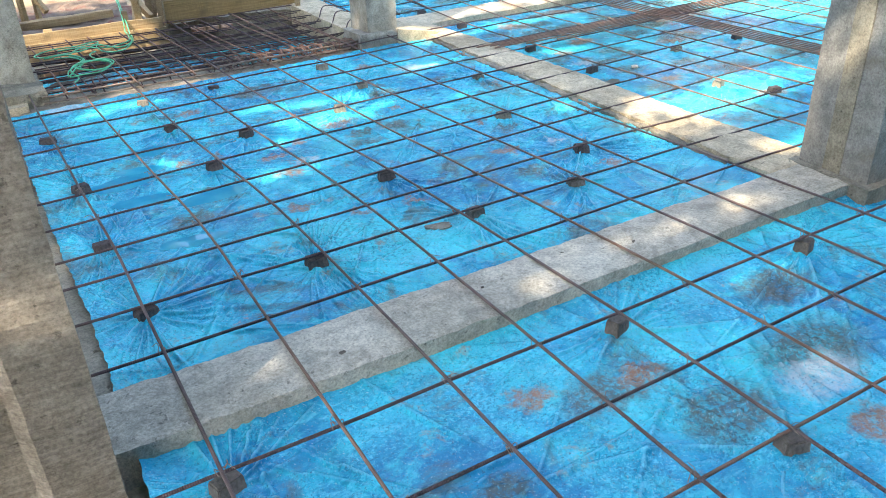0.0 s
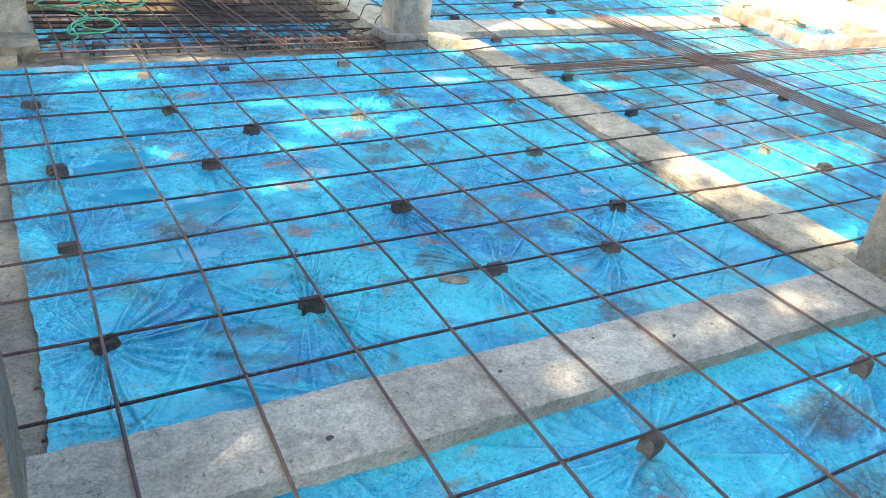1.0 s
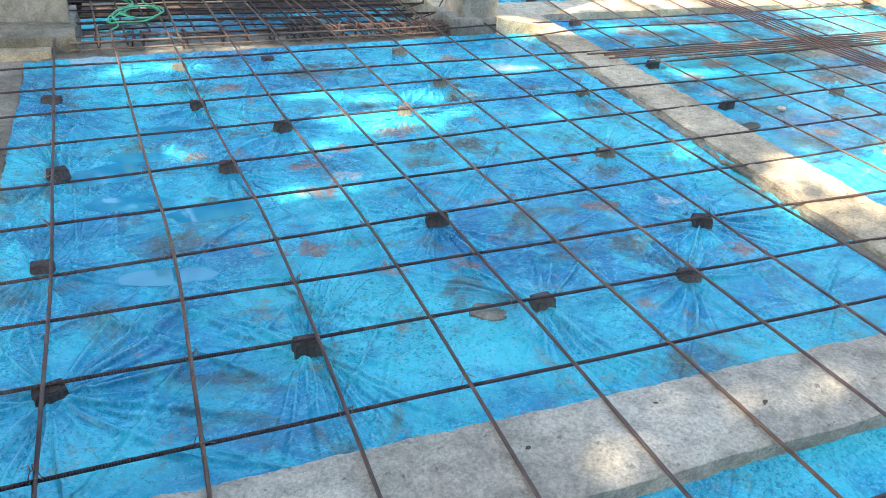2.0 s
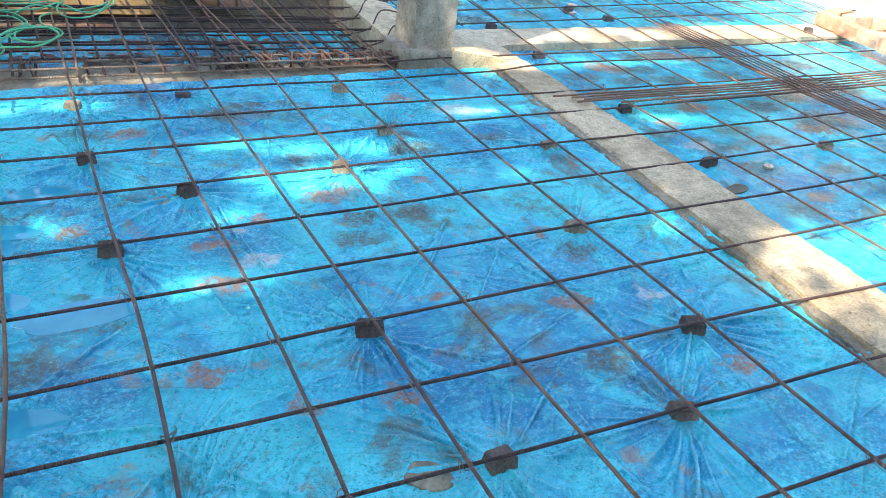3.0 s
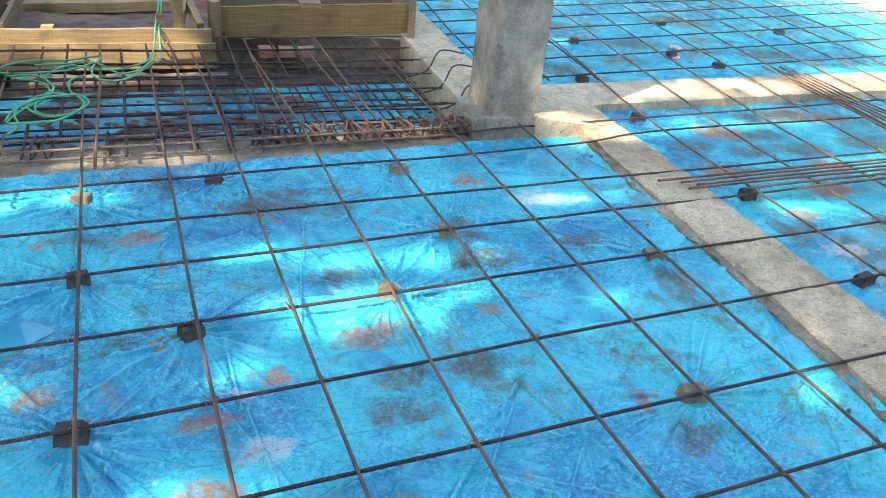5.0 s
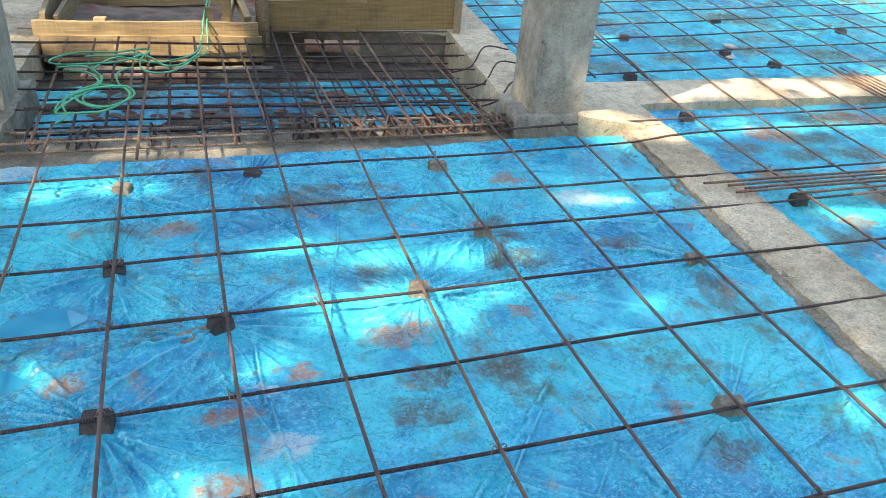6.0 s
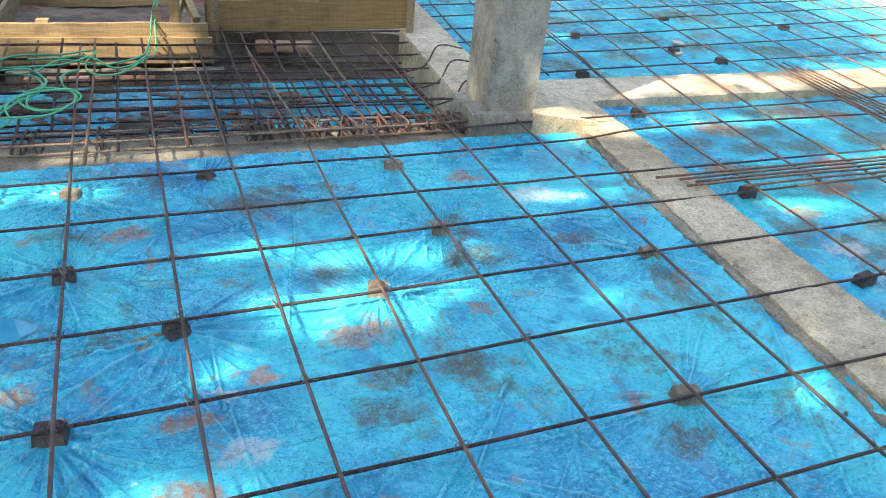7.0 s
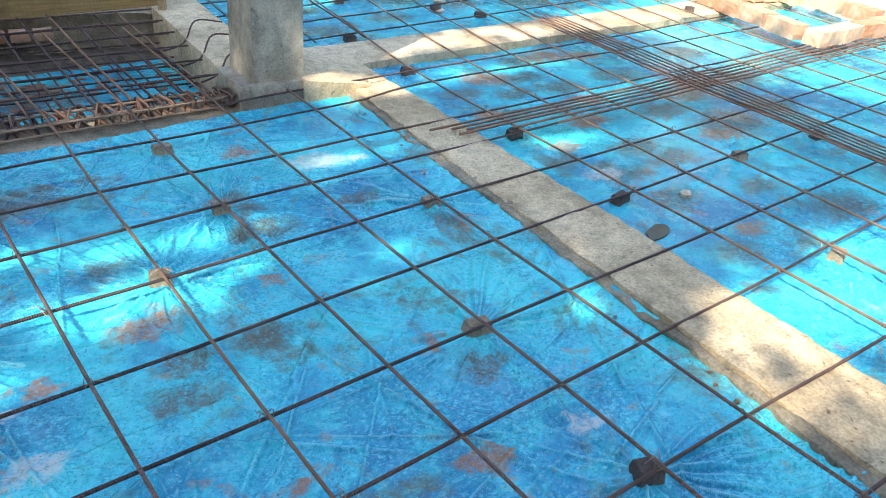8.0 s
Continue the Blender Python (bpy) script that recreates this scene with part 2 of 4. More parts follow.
def wood_mat(name, lo, hi):
    m = Mat(name)
    v = m.coords((1.5, 26, 26))
    col = m.ramp(m.noise(3.0, 6, 0.6, vec=v, dist=0.6), [(0.3, lo), (0.7, hi)])
    saw = m.noise(2.0, 3, vec=m.coords((95, 3, 3)))
    col = m.mix(0.5, col, m.ramp(saw, [(0.35, G(0.72)), (0.65, G(1.1))]), 'MULTIPLY')
    dirt = m.noise(5, 6, 0.7)
    col = m.mix(m.ramp(dirt, [(0.55, G(0)), (0.75, G(0.6))]), col, (0.12, 0.09, 0.06))
    knot = m.node("ShaderNodeTexVoronoi", Scale=3.2)
    m.link(m.coords((1, 2.5, 2.5)), knot.inputs["Vector"])
    col = m.mix(m.ramp(knot.outputs["Distance"], [(0.05, G(0.8)), (0.11, G(0))]), col, (0.10, 0.05, 0.025))
    rnd = m.node("ShaderNodeObjectInfo")
    col = m.mix(1.0, col, m.ramp(rnd.outputs["Random"], [(0.0, G(0.8)), (1.0, G(1.1))]), 'MULTIPLY')
    n = m.bump(saw, 0.4, 0.003, m.bump(m.noise(3.0, 6, vec=v), 0.4, 0.004))
    return m.done(col, 0.75, n, spec=0.25)


WOOD = wood_mat("sawn_timber", (0.29, 0.195, 0.105), (0.50, 0.365, 0.215))
# darker copy of the sawn timber, with one form board's shade painted in
WOOD_SHADED = wood_mat("shaded_timber", (0.24, 0.16, 0.075), (0.41, 0.285, 0.145))
WOOD_DARK = wood_mat("weathered_timber", (0.20, 0.145, 0.09), (0.36, 0.28, 0.19))


def soil_mat():
    m = Mat("sandy_soil")
    col = m.ramp(m.noise(0.9, 6, 0.6), [(0.3, (0.24, 0.18, 0.12)), (0.7, (0.46, 0.38, 0.27))])
    col = m.mix(0.7, col, m.ramp(m.noise(60, 6, 0.7), [(0.3, G(0.6)), (0.65, G(1.15))]), 'MULTIPLY')
    col = m.mix(m.ramp(m.noise(3.0, 4), [(0.55, G(0)), (0.68, G(0.6))]), col, (0.22, 0.085, 0.06))
    n = m.bump(m.noise(25, 6, 0.7), 0.8, 0.02)
    return m.done(col, 0.95, n, spec=0.2)


SOIL = soil_mat()
m_ = Mat("red_brown_soil")
RED_SOIL = m_.done(m_.ramp(m_.noise(3.5, 7, 0.65), [(0.35, (0.11, 0.08, 0.065)), (0.5, (0.21, 0.155, 0.12)), (0.62, (0.17, 0.06, 0.045))]), 0.9, m_.bump(m_.noise(20, 4, 0.6), 0.8, 0.02))
m_ = Mat("dark_brown_soil")
DARK_SOIL = m_.done(m_.ramp(m_.noise(14, 7, 0.7), [(0.35, (0.05, 0.04, 0.032)), (0.62, (0.16, 0.125, 0.095))]), 0.85, m_.bump(m_.noise(30, 6, 0.7), 0.8, 0.02))


def brick_mat():
    m = Mat("pink_clay_brick")
    rnd = m.node("ShaderNodeObjectInfo")
    col = m.ramp(rnd.outputs["Random"], [(0, (0.44, 0.23, 0.15)), (0.5, (0.54, 0.33, 0.24)), (1, (0.60, 0.43, 0.33))])
    col = m.mix(0.7, col, m.ramp(m.noise(30, 6, 0.7), [(0.3, G(0.7)), (0.65, G(1.15))]), 'MULTIPLY')
    col = m.mix(m.ramp(m.noise(8, 5), [(0.5, G(0)), (0.7, G(0.6))]), col, (0.55, 0.47, 0.39))
    return m.done(col, 0.9, m.bump(m.noise(50, 6, 0.7), 0.6, 0.006), spec=0.25)


BRICK = brick_mat()
m_ = Mat("green_plastic_hose")
HOSE = m_.done(m_.ramp(m_.noise(12, 4), [(0.3, (0.04, 0.38, 0.19)), (0.7, (0.11, 0.56, 0.33))]), 0.38, spec=0.5)
m_ = Mat("leaf")
LEAF = m_.done(m_.ramp(m_.noise(3, 3), [(0.3, (0.035, 0.09, 0.02)), (0.7, (0.08, 0.15, 0.03))]), 0.55)
m_ = Mat("bark")
BARK = m_.done(m_.ramp(m_.noise(12, 5, vec=m_.coords((1, 1, 0.2))), [(0.3, (0.08, 0.06, 0.045)), (0.7, (0.2, 0.16, 0.12))]), 0.9)
WATER_MAT = Mat("standing_water")
WATER = WATER_MAT.done(WATER_MAT.ramp(WATER_MAT.noise(6, 4), [(0.35, (0.004, 0.30, 0.50)), (0.65, (0.03, 0.42, 0.60))]), 0.03, spec=0.45)
m_ = Mat("dark_puddle")
PUDDLE = m_.done(m_.ramp(m_.noise(9, 5), [(0.3, (0.035, 0.04, 0.035)), (0.7, (0.10, 0.10, 0.085))]), 0.4)
m_ = Mat("black_rubber")
RUBBER = m_.done(m_.ramp(m_.noise(30, 4), [(0.3, (0.02, 0.02, 0.02)), (0.7, (0.06, 0.055, 0.05))]), 0.7)
PLASTER = concrete_mat("pale_plaster", (0.50, 0.46, 0.38), (0.66, 0.61, 0.52))


# ---- mesh helpers ----
def link_mesh(name, verts, faces, material, smooth=False):
    me = bpy.data.meshes.new(name)
    me.from_pydata([tuple(v) for v in verts], [], faces)
    me.materials.append(material)
    if smooth:
        me.polygons.foreach_set("use_smooth", [True] * len(me.polygons))
    me.update()
    return new(name, me)


def under(ob, parent, label=""):
    ob.parent = parent
    ob.matrix_parent_inverse = parent.matrix_basis.inverted()
    return tagged(ob, label)


def empty(name, at, label, category, group="", kind=""):
    ob = new(name)
    ob.location = at
    return tagged(ob, label, category, group, kind)


def wob(p, s, a, seed=0.0):
    """A small shift of a place by smooth noise."""
    return noise.noise_vector(Vector(p) * s + Vector((seed, seed * 1.7, seed * 0.3))) * a


def box_shell(corners, z0, z1, nx, ny, nz, shape=None):
    """A closed box over four plan corners, its faces divided, bent by shape(place, u, v, w)."""
    ids, verts, faces = {}, [], []
    c = [Vector((*p, 0)) for p in corners]

    def vid(i, j, k):
        if (i, j, k) not in ids:
            u, v, w = i / nx, j / ny, k / nz
            p = (c[0] * (1 - u) + c[1] * u) * (1 - v) + (c[3] * (1 - u) + c[2] * u) * v
            p.z = z0 + (z1 - z0) * w
            if shape:
                p = shape(p, u, v, w)
            ids[i, j, k] = len(verts)
            verts.append(p)
        return ids[i, j, k]

    for i in range(nx):
        for j in range(ny):
            faces.append((vid(i, j, 0), vid(i, j + 1, 0), vid(i + 1, j + 1, 0), vid(i + 1, j, 0)))
            faces.append((vid(i, j, nz), vid(i + 1, j, nz), vid(i + 1, j + 1, nz), vid(i, j + 1, nz)))
    for k in range(nz):
        for i in range(nx):
            faces.append((vid(i, 0, k), vid(i + 1, 0, k), vid(i + 1, 0, k + 1), vid(i, 0, k + 1)))
            faces.append((vid(i, ny, k), vid(i, ny, k + 1), vid(i + 1, ny, k + 1), vid(i + 1, ny, k)))
        for j in range(ny):
            faces.append((vid(0, j, k), vid(0, j, k + 1), vid(0, j + 1, k + 1), vid(0, j + 1, k)))
            faces.append((vid(nx, j, k), vid(nx, j + 1, k), vid(nx, j + 1, k + 1), vid(nx, j, k + 1)))
    return verts, faces


def ragged(amount, seed, round_off=0.012):
    """A cast concrete surface: worn top edges, uneven faces."""

    def shape(p, u, v, w):
        q = p + wob(p, 3.0, amount, seed) + wob(p, 14.0, amount * 0.6, seed + 5) + wob(p, 45.0, amount * 0.35, seed + 9)
        if w > 0.99 and (u < 0.001 or u > 0.999 or v < 0.001 or v > 0.999):
            q.z -= round_off * (0.5 + abs(noise.noise(p * 9.0)))
        return q

    return shape


def tube(path, r, sides=8, closed=False):
    """Verts and faces of a round bar along a list of places."""
    verts, faces, n = [], [], len(path)
    for i, p in enumerate(path):
        a = Vector(path[(i - 1) % n] if closed or i else path[0])
        b = Vector(path[(i + 1) % n] if closed or i < n - 1 else path[-1])
        d = (b - a).normalized()
        s = d.cross(Vector((0, 0, 1)))
        s = s.normalized() if s.length > 1e-3 else Vector((1, 0, 0))
        t = s.cross(d)
        for k in range(sides):
            an = 2 * math.pi * k / sides
            verts.append(Vector(p) + r * (math.cos(an) * s + math.sin(an) * t))
    for i in range(n if closed else n - 1):
        for k in range(sides):
            a, b = i * sides, ((i + 1) % n) * sides
            faces.append((a + k, a + (k + 1) % sides, b + (k + 1) % sides, b + k))
    if not closed:
        faces.append(tuple(range(sides))[::-1])
        faces.append(tuple(range((n - 1) * sides, n * sides)))
    return verts, faces


def smooth_path(points, steps=6):
    """A Catmull-Rom line through places."""
    pts = [Vector(p) for p in points]
    pts = [pts[0] * 2 - pts[1]] + pts + [pts[-1] * 2 - pts[-2]]
    out = []
    for i in range(1, len(pts) - 2):
        a, b, c, d = pts[i - 1:i + 3]
        for s in range(steps):
            t = s / steps
            out.append(0.5 * ((2 * b) + (c - a) * t + (2 * a - 5 * b + 4 * c - d) * t * t + (3 * b - a - 3 * c + d) * t ** 3))
    return out + [pts[-2]]


def bar(name, points, r, material, parent=None, sag=0.002, label="", sides=8):
    """One reinforcing bar with its own x axis along its length; slightly wavy."""
    a, b = Vector(points[0]), Vector(points[-1])
    frame_m = Matrix.Translation(a) @ (b - a).to_track_quat('X', 'Z').to_matrix().to_4x4()
    inv = frame_m.inverted()
    length = (b - a).length
    path = smooth_path(points, max(6 if length < 0.8 else 2, int(length / 0.16 / (len(points) - 1))))
    path = [inv @ (p + Vector((wob(p, 1.6, sag, 3).x, wob(p, 1.6, sag, 7).y, wob(p, 2.2, sag, 1).z))) for p in path]
    v, f = tube(path, r, sides)
    ob = link_mesh(name, v, f, material, True)
    ob.matrix_basis = frame_m
    if parent:
        under(ob, parent, label)
    return ob


# ---- ground and concrete frame ----
def ground():
    verts, faces = [], []
    rings = [0, 1.5, 3, 4.5, 6, 8, 11, 15, 25, 60, 200, 900]
    n = 48
    for r in rings:
        for k in range(n):
            a = 2 * math.pi * k / n
            p = Vector((2 + r * math.cos(a), 4 + r * math.sin(a), 0))
            p.z = -0.17 + 0.03 * noise.noise(p * 0.7) + (0.12 * noise.noise(p * 0.2) if r > 9 else 0)
            verts.append(p)
    for i in range(len(rings) - 1):
        for k in range(n):
            faces.append((i * n + k, (i + 1) * n + k, (i + 1) * n + (k + 1) % n, i * n + (k + 1) % n))
    tagged(link_mesh("ground", verts, faces, SOIL, True), "bare sandy brown soil of the building site", "ground", kind="structure")


ground()


def structure_box(name, corners, z0, z1, n, material, seed, label, category, amount=0.005, shape=None, round_off=0.004):
    v, f = box_shell(corners, z0, z1, *n, shape or ragged(amount, seed, round_off))
    return tagged(link_mesh(name, v, f, material), label, category, kind="structure")


# earth fill under the sheets of the four bays
structure_box("ground_fill", [(0.0, -2.5), (9.5, -2.5), (9.5, 1.75), (0.0, 1.75)], -0.3, -0.075, (10, 8, 1), SOIL, 15, "levelled earth fill under the plastic sheets", "fill", 0.004)
structure_box("ground_fill", [(0.0, 1.8), (9.5, 1.8), (9.5, 5.15), (0.0, 5.15)], -0.3, -0.035, (10, 8, 1), SOIL, 1, "levelled earth fill under the plastic sheets", "fill", 0.004)
structure_box("ground_fill", [(2.5, 5.1), (9.5, 5.1), (9.5, 12.0), (2.5, 12.0)], -0.3, -0.035, (10, 8, 1), SOIL, 2, "levelled earth fill under the plastic sheets", "fill", 0.004)

# ground beams
structure_box("ground_beam", [(0.02, 1.69), (3.1, 1.71), (3.1, 1.975), (0.02, 1.955)], -0.2, 0.05, (230, 20, 6), CONCRETE_GREY, 3, "pale grey cast concrete ground beam with pitted top", "beam", 0.008)
structure_box("ground_beam", [(2.86, 1.98), (3.22, 1.98), (3.16, 5.60), (2.935, 5.30)], -0.2, 0.05, (22, 240, 6), CONCRETE, 4, "dusty grey cast concrete ground beam", "beam", 0.009)
structure_box("ground_beam", [(2.80, 5.50), (7.6, 5.86), (7.6, 6.22), (2.80, 5.86)], -0.2, 0.05, (90, 7, 4), CONCRETE, 6, "sunlit pale concrete ground beam", "beam")
structure_box("ground_beam", [(2.37, 5.40), (2.66, 5.40), (2.70, 8.6), (2.42, 8.6)], -0.3, 0.11, (6, 60, 4), CONCRETE, 7, "grey concrete ground beam beside the sunken bay", "beam")
structure_box("ground_beam", [(-0.5, 4.96), (0.12, 4.98), (0.0, 9.2), (-0.6, 9.2)], -0.3, 0.055, (14, 60, 4), CONCRETE, 8, "stained grey concrete ground beam beside the sunken bay", "beam", 0.009)
structure_box("ground_beam", [(0.06, 4.82), (2.40, 5.09), (2.40, 5.36), (0.06, 5.24)], -0.3, 0.010, (170, 16, 6), MORTAR, 9, "rough mortar-coated ground beam edge of the sunken bay", "beam", 0.009)
structure_box("ground_beam", [(-0.35, 1.93), (0.125, 1.95), (0.05, 4.99), (-0.4, 4.97)], -0.2, 0.008, (24, 160, 4), MORTAR, 10, "rough mortar edge strip of a ground beam", "beam", 0.007)
structure_box("pit_floor", [(-0.02, 5.2), (2.45, 5.3), (2.45, 6.8), (-0.02, 6.6)], -0.3, -0.122, (60, 48, 1), DARK_SOIL, 13, "dark soil floor of the sunken bay", "soil", 0.02)
# mortar fillet along the beam and raised stub at the column's foot
structure_box("mortar_fillet", [(2.832, 2.2), (2.88, 2.2), (2.95, 5.15), (2.89, 5.15)], -0.05, 0.034, (10, 260, 3), MORTAR, 11, "crumbling mortar fillet along the concrete beam", "mortar", 0.018)
stub_wear = ragged(0.003, 12, 0.006)
structure_box("beam_stub", [(2.655, 5.14), (3.02, 5.17), (3.15, 5.58), (2.70, 5.54)], -0.05, 0.14, (14, 16, 7), CONCRETE, 12, "cracked pale concrete stub at the foot of a column", "concrete stub",
              shape=lambda p, u, v, w: stub_wear(p - Vector((0, 0, 0.075 * w * u)), u, v, w))


# ---- columns ----
def column(corners, z0, z1, material, seed, label, relief=None, amount=0.005):
    base = ragged(amount, seed, 0)

    def shape(p, u, v, w):
        q = base(p, u, v, w)
        if relief:
            q = relief(q, u, v, w)
        return q

    v, f = box_shell(corners, z0, z1, 16, 16, 70, shape)
    return tagged(link_mesh("column", v, f, material), label, "column", group="concrete columns", kind="structure")


def slight_lean(q, u, v, w):
    q.x -= 0.025 * max(0.0, q.z) / 0.7
    return q


def recess_y(lo, hi, depth):
    def relief(q, u, v, w):
        if v < 0.001 and lo < u < hi:
            q.y += depth
        return q
    return relief


column([(-0.42, 1.58), (0.045, 1.58), (0.04, 1.95), (-0.42, 1.95)], -0.2, 2.9, COLUMN_WARM, 21, "brown-grey concrete column with board marks and a recessed band", recess_y(0.30, 0.66, 0.03))
column([(-0.16, 5.32), (0.20, 5.34), (0.18, 5.66), (-0.18, 5.64)], 0.03, 2.9, COLUMN, 22, "rough pale grey concrete column with a broken foot")
column([(2.435, 5.20), (2.67, 5.19), (2.685, 5.45), (2.42, 5.46)], -0.05, 2.9, COLUMN, 23, "slender grey concrete column with plaster smears")
column([(3.06, 1.66), (3.40, 1.64), (3.42, 2.00), (3.08, 2.00)], 0.03, 2.9, COLUMN_SMOOTH, 24, "smooth grey concrete column with a pale mortar band", slight_lean, 0.003)
structure_box("column_base", [(2.36, 5.16), (2.67, 5.165), (2.70, 5.47), (2.36, 5.49)], -0.08, 0.125, (12, 12, 8), COLUMN, 25, "lumpy mortar base at the foot of a column", "column base", 0.010)
structure_box("column_joint", [(3.061, 1.79), (3.10, 1.79), (3.10, 1.875), (3.066, 1.875)], 0.05, 2.9, (1, 4, 70), MORTAR, 28, "rough pale mortar band down the face of a column", "mortar", 0.004,
              shape=lambda p, u, v, w: slight_lean(ragged(0.004, 28, 0.0)(p, u, v, w), u, v, w))
structure_box("column_base", [(3.02, 1.625), (3.43, 1.61), (3.45, 2.03), (3.05, 2.035)], -0.08, 0.058, (14, 14, 4), MORTAR, 26, "mortar-smeared concrete base of a column", "column base", 0.010)
structure_box("column_base", [(-0.25, 5.05), (0.24, 5.07), (0.22, 5.75), (-0.25, 5.75)], -0.05, 0.10, (12, 14, 5), MORTAR, 27, "broken rough concrete base of a column", "column base", 0.020)

# ---- spacer blocks: place and turn of each ----
BLOCKS = [
    (0.15, 4.34), (0.75, 4.19), (1.07, 3.87), (0.80, 3.52), (1.44, 2.95), (1.66, 3.98), (2.37, 3.35), (2.40, 2.72), (2.11, 2.41),
    (1.57, 2.40), (0.86, 2.38), (0.20, 2.93), (0.21, 3.58), (0.25, 2.36), (1.53, 1.50), (2.48, 1.52), (1.54, 0.86), (0.26, 1.49),
    (0.71, 4.73), (2.66, 4.05), (1.92, 4.87), (1.96, 4.31), (1.17, 4.86),
    (3.37, 3.77), (3.38, 4.46), (3.80, 3.10), (4.22, 3.85), (4.86, 3.86), (3.96, 2.82), (3.38, 5.40),
    (6.23, 5.87), (3.36, 6.04), (4.53, 6.31), (3.72, 6.90), (4.74, 7.40), (5.75, 7.20), (4.30, 6.54),
]


# ---- plastic sheets ----
PLEAT = 0.017
PUDDLES = ((0.38, 3.60, 0.17, 0.085, 5), (0.44, 3.34, 0.15, 0.06, -8), (0.71, 3.23, 0.17, 0.065, 6), (0.52, 2.84, 0.15, 0.05, -4), (0.60, 3.96, 0.12, 0.06, 10), (0.48, 3.72, 0.12, 0.05, -6))


def sheet_height(x, y, rng, folds):
    """Wrinkles of a thin sheet: pinched rays round the blocks, long folds, soft swells."""
    z = 0.006 * np.sin(2.1 * x + 1.3 * y + 0.7) * np.sin(1.7 * y - 0.9 * x) + 0.003 * np.sin(7.3 * x + 2) * np.sin(6.1 * y + 3.3 * x)
    lo, hi = (x.min() - 0.3, y.min() - 0.3), (x.max() + 0.3, y.max() + 0.3)
    for bx, by in BLOCKS:
        if not (lo[0] < bx < hi[0] and lo[1] < by < hi[1]):
            continue
        r = np.hypot(x - bx, y - by)
        z = z + (0.014 if by < 1.7 else 0.007) * np.exp(-(r / 0.07) ** 2)
        # pleats that fan out from the block, sharper crests between soft hollows
        th = np.arctan2(y - by, x - bx) + 0.07 * np.sin(6 * r + bx * 5) + 0.02 * np.sin(23 * r + by * 9)
        ph = rng.uniform(0, 6.28, 6)
        n1, n2 = int(rng.integers(10, 15)), int(rng.integers(23, 31))
        turn = th + 0.11 * np.sin(3 * th + ph[0]) + 0.07 * np.sin(5 * th + ph[1])
        pull = np.clip(0.45 + 0.55 * np.sin(2 * th + ph[2]) + 0.45 * np.sin(3 * th + ph[3]), 0.42, 1.25)
        reach = 0.20 + 0.12 * pull
        start = 1 / (1 + np.exp(-(r - 0.065) / 0.010))
        z = z + PLEAT * start * pull * (np.exp(-(r / reach) ** 2) * (0.75 - np.abs(np.sin(n1 * turn + ph[4]))) + 0.55 * np.exp(-(r / (1.35 * reach)) ** 2) * (0.7 - np.abs(np.sin(n2 * turn + ph[5]))))
        for k in range(13):
            an = ph[2] + rng.normal(0, 0.9) + math.pi * (k % 3 == 0)
            folds = folds + [(bx, by, an, rng.uniform(0.22, 0.65), rng.uniform(0.008, 0.017), rng.uniform(0.006, 0.010), 1)]
    pleats = np.zeros_like(z)
    for ox, oy, an, length, amp, wid, one_way in folds:
        ca, sa = math.cos(an), math.sin(an)
        near = np.nonzero((np.abs(x - ox) < 1.5 * length) & (np.abs(y - oy) < 1.5 * length))
        dx, dy = x[near] - ox, y[near] - oy
        s = dx * ca + dy * sa
        d = -dx * sa + dy * ca + 0.012 * np.sin(s * 7 + ox * 9) * (s > 0.08)
        grow = (1 / (1 + np.exp(-(s - 0.04) / 0.008))) * np.sqrt(np.clip(1 - s / length, 0, 1)) if one_way else np.exp(-(s / length) ** 4)
        wd = wid * (0.45 + 1.6 * np.abs(s) / length) if one_way else wid
        pleats[near] += amp * np.exp(-(d / wd) ** 2) * grow
    z = z + 0.026 * np.tanh(pleats / 0.026)
    # flat hollows under the puddles
    for px, py, rx, ry, turn in PUDDLES:
        ca, sa = math.cos(radians(turn)), math.sin(radians(turn))
        dx, dy = x - px, y - py
        q = np.hypot((dx * ca + dy * sa) / (1.15 * rx), (dy * ca - dx * sa) / (1.15 * ry))
        k = 1 / (1 + np.exp((q - 1) / 0.10))
        z = z * (1 - k) - 0.005 * k
    return z


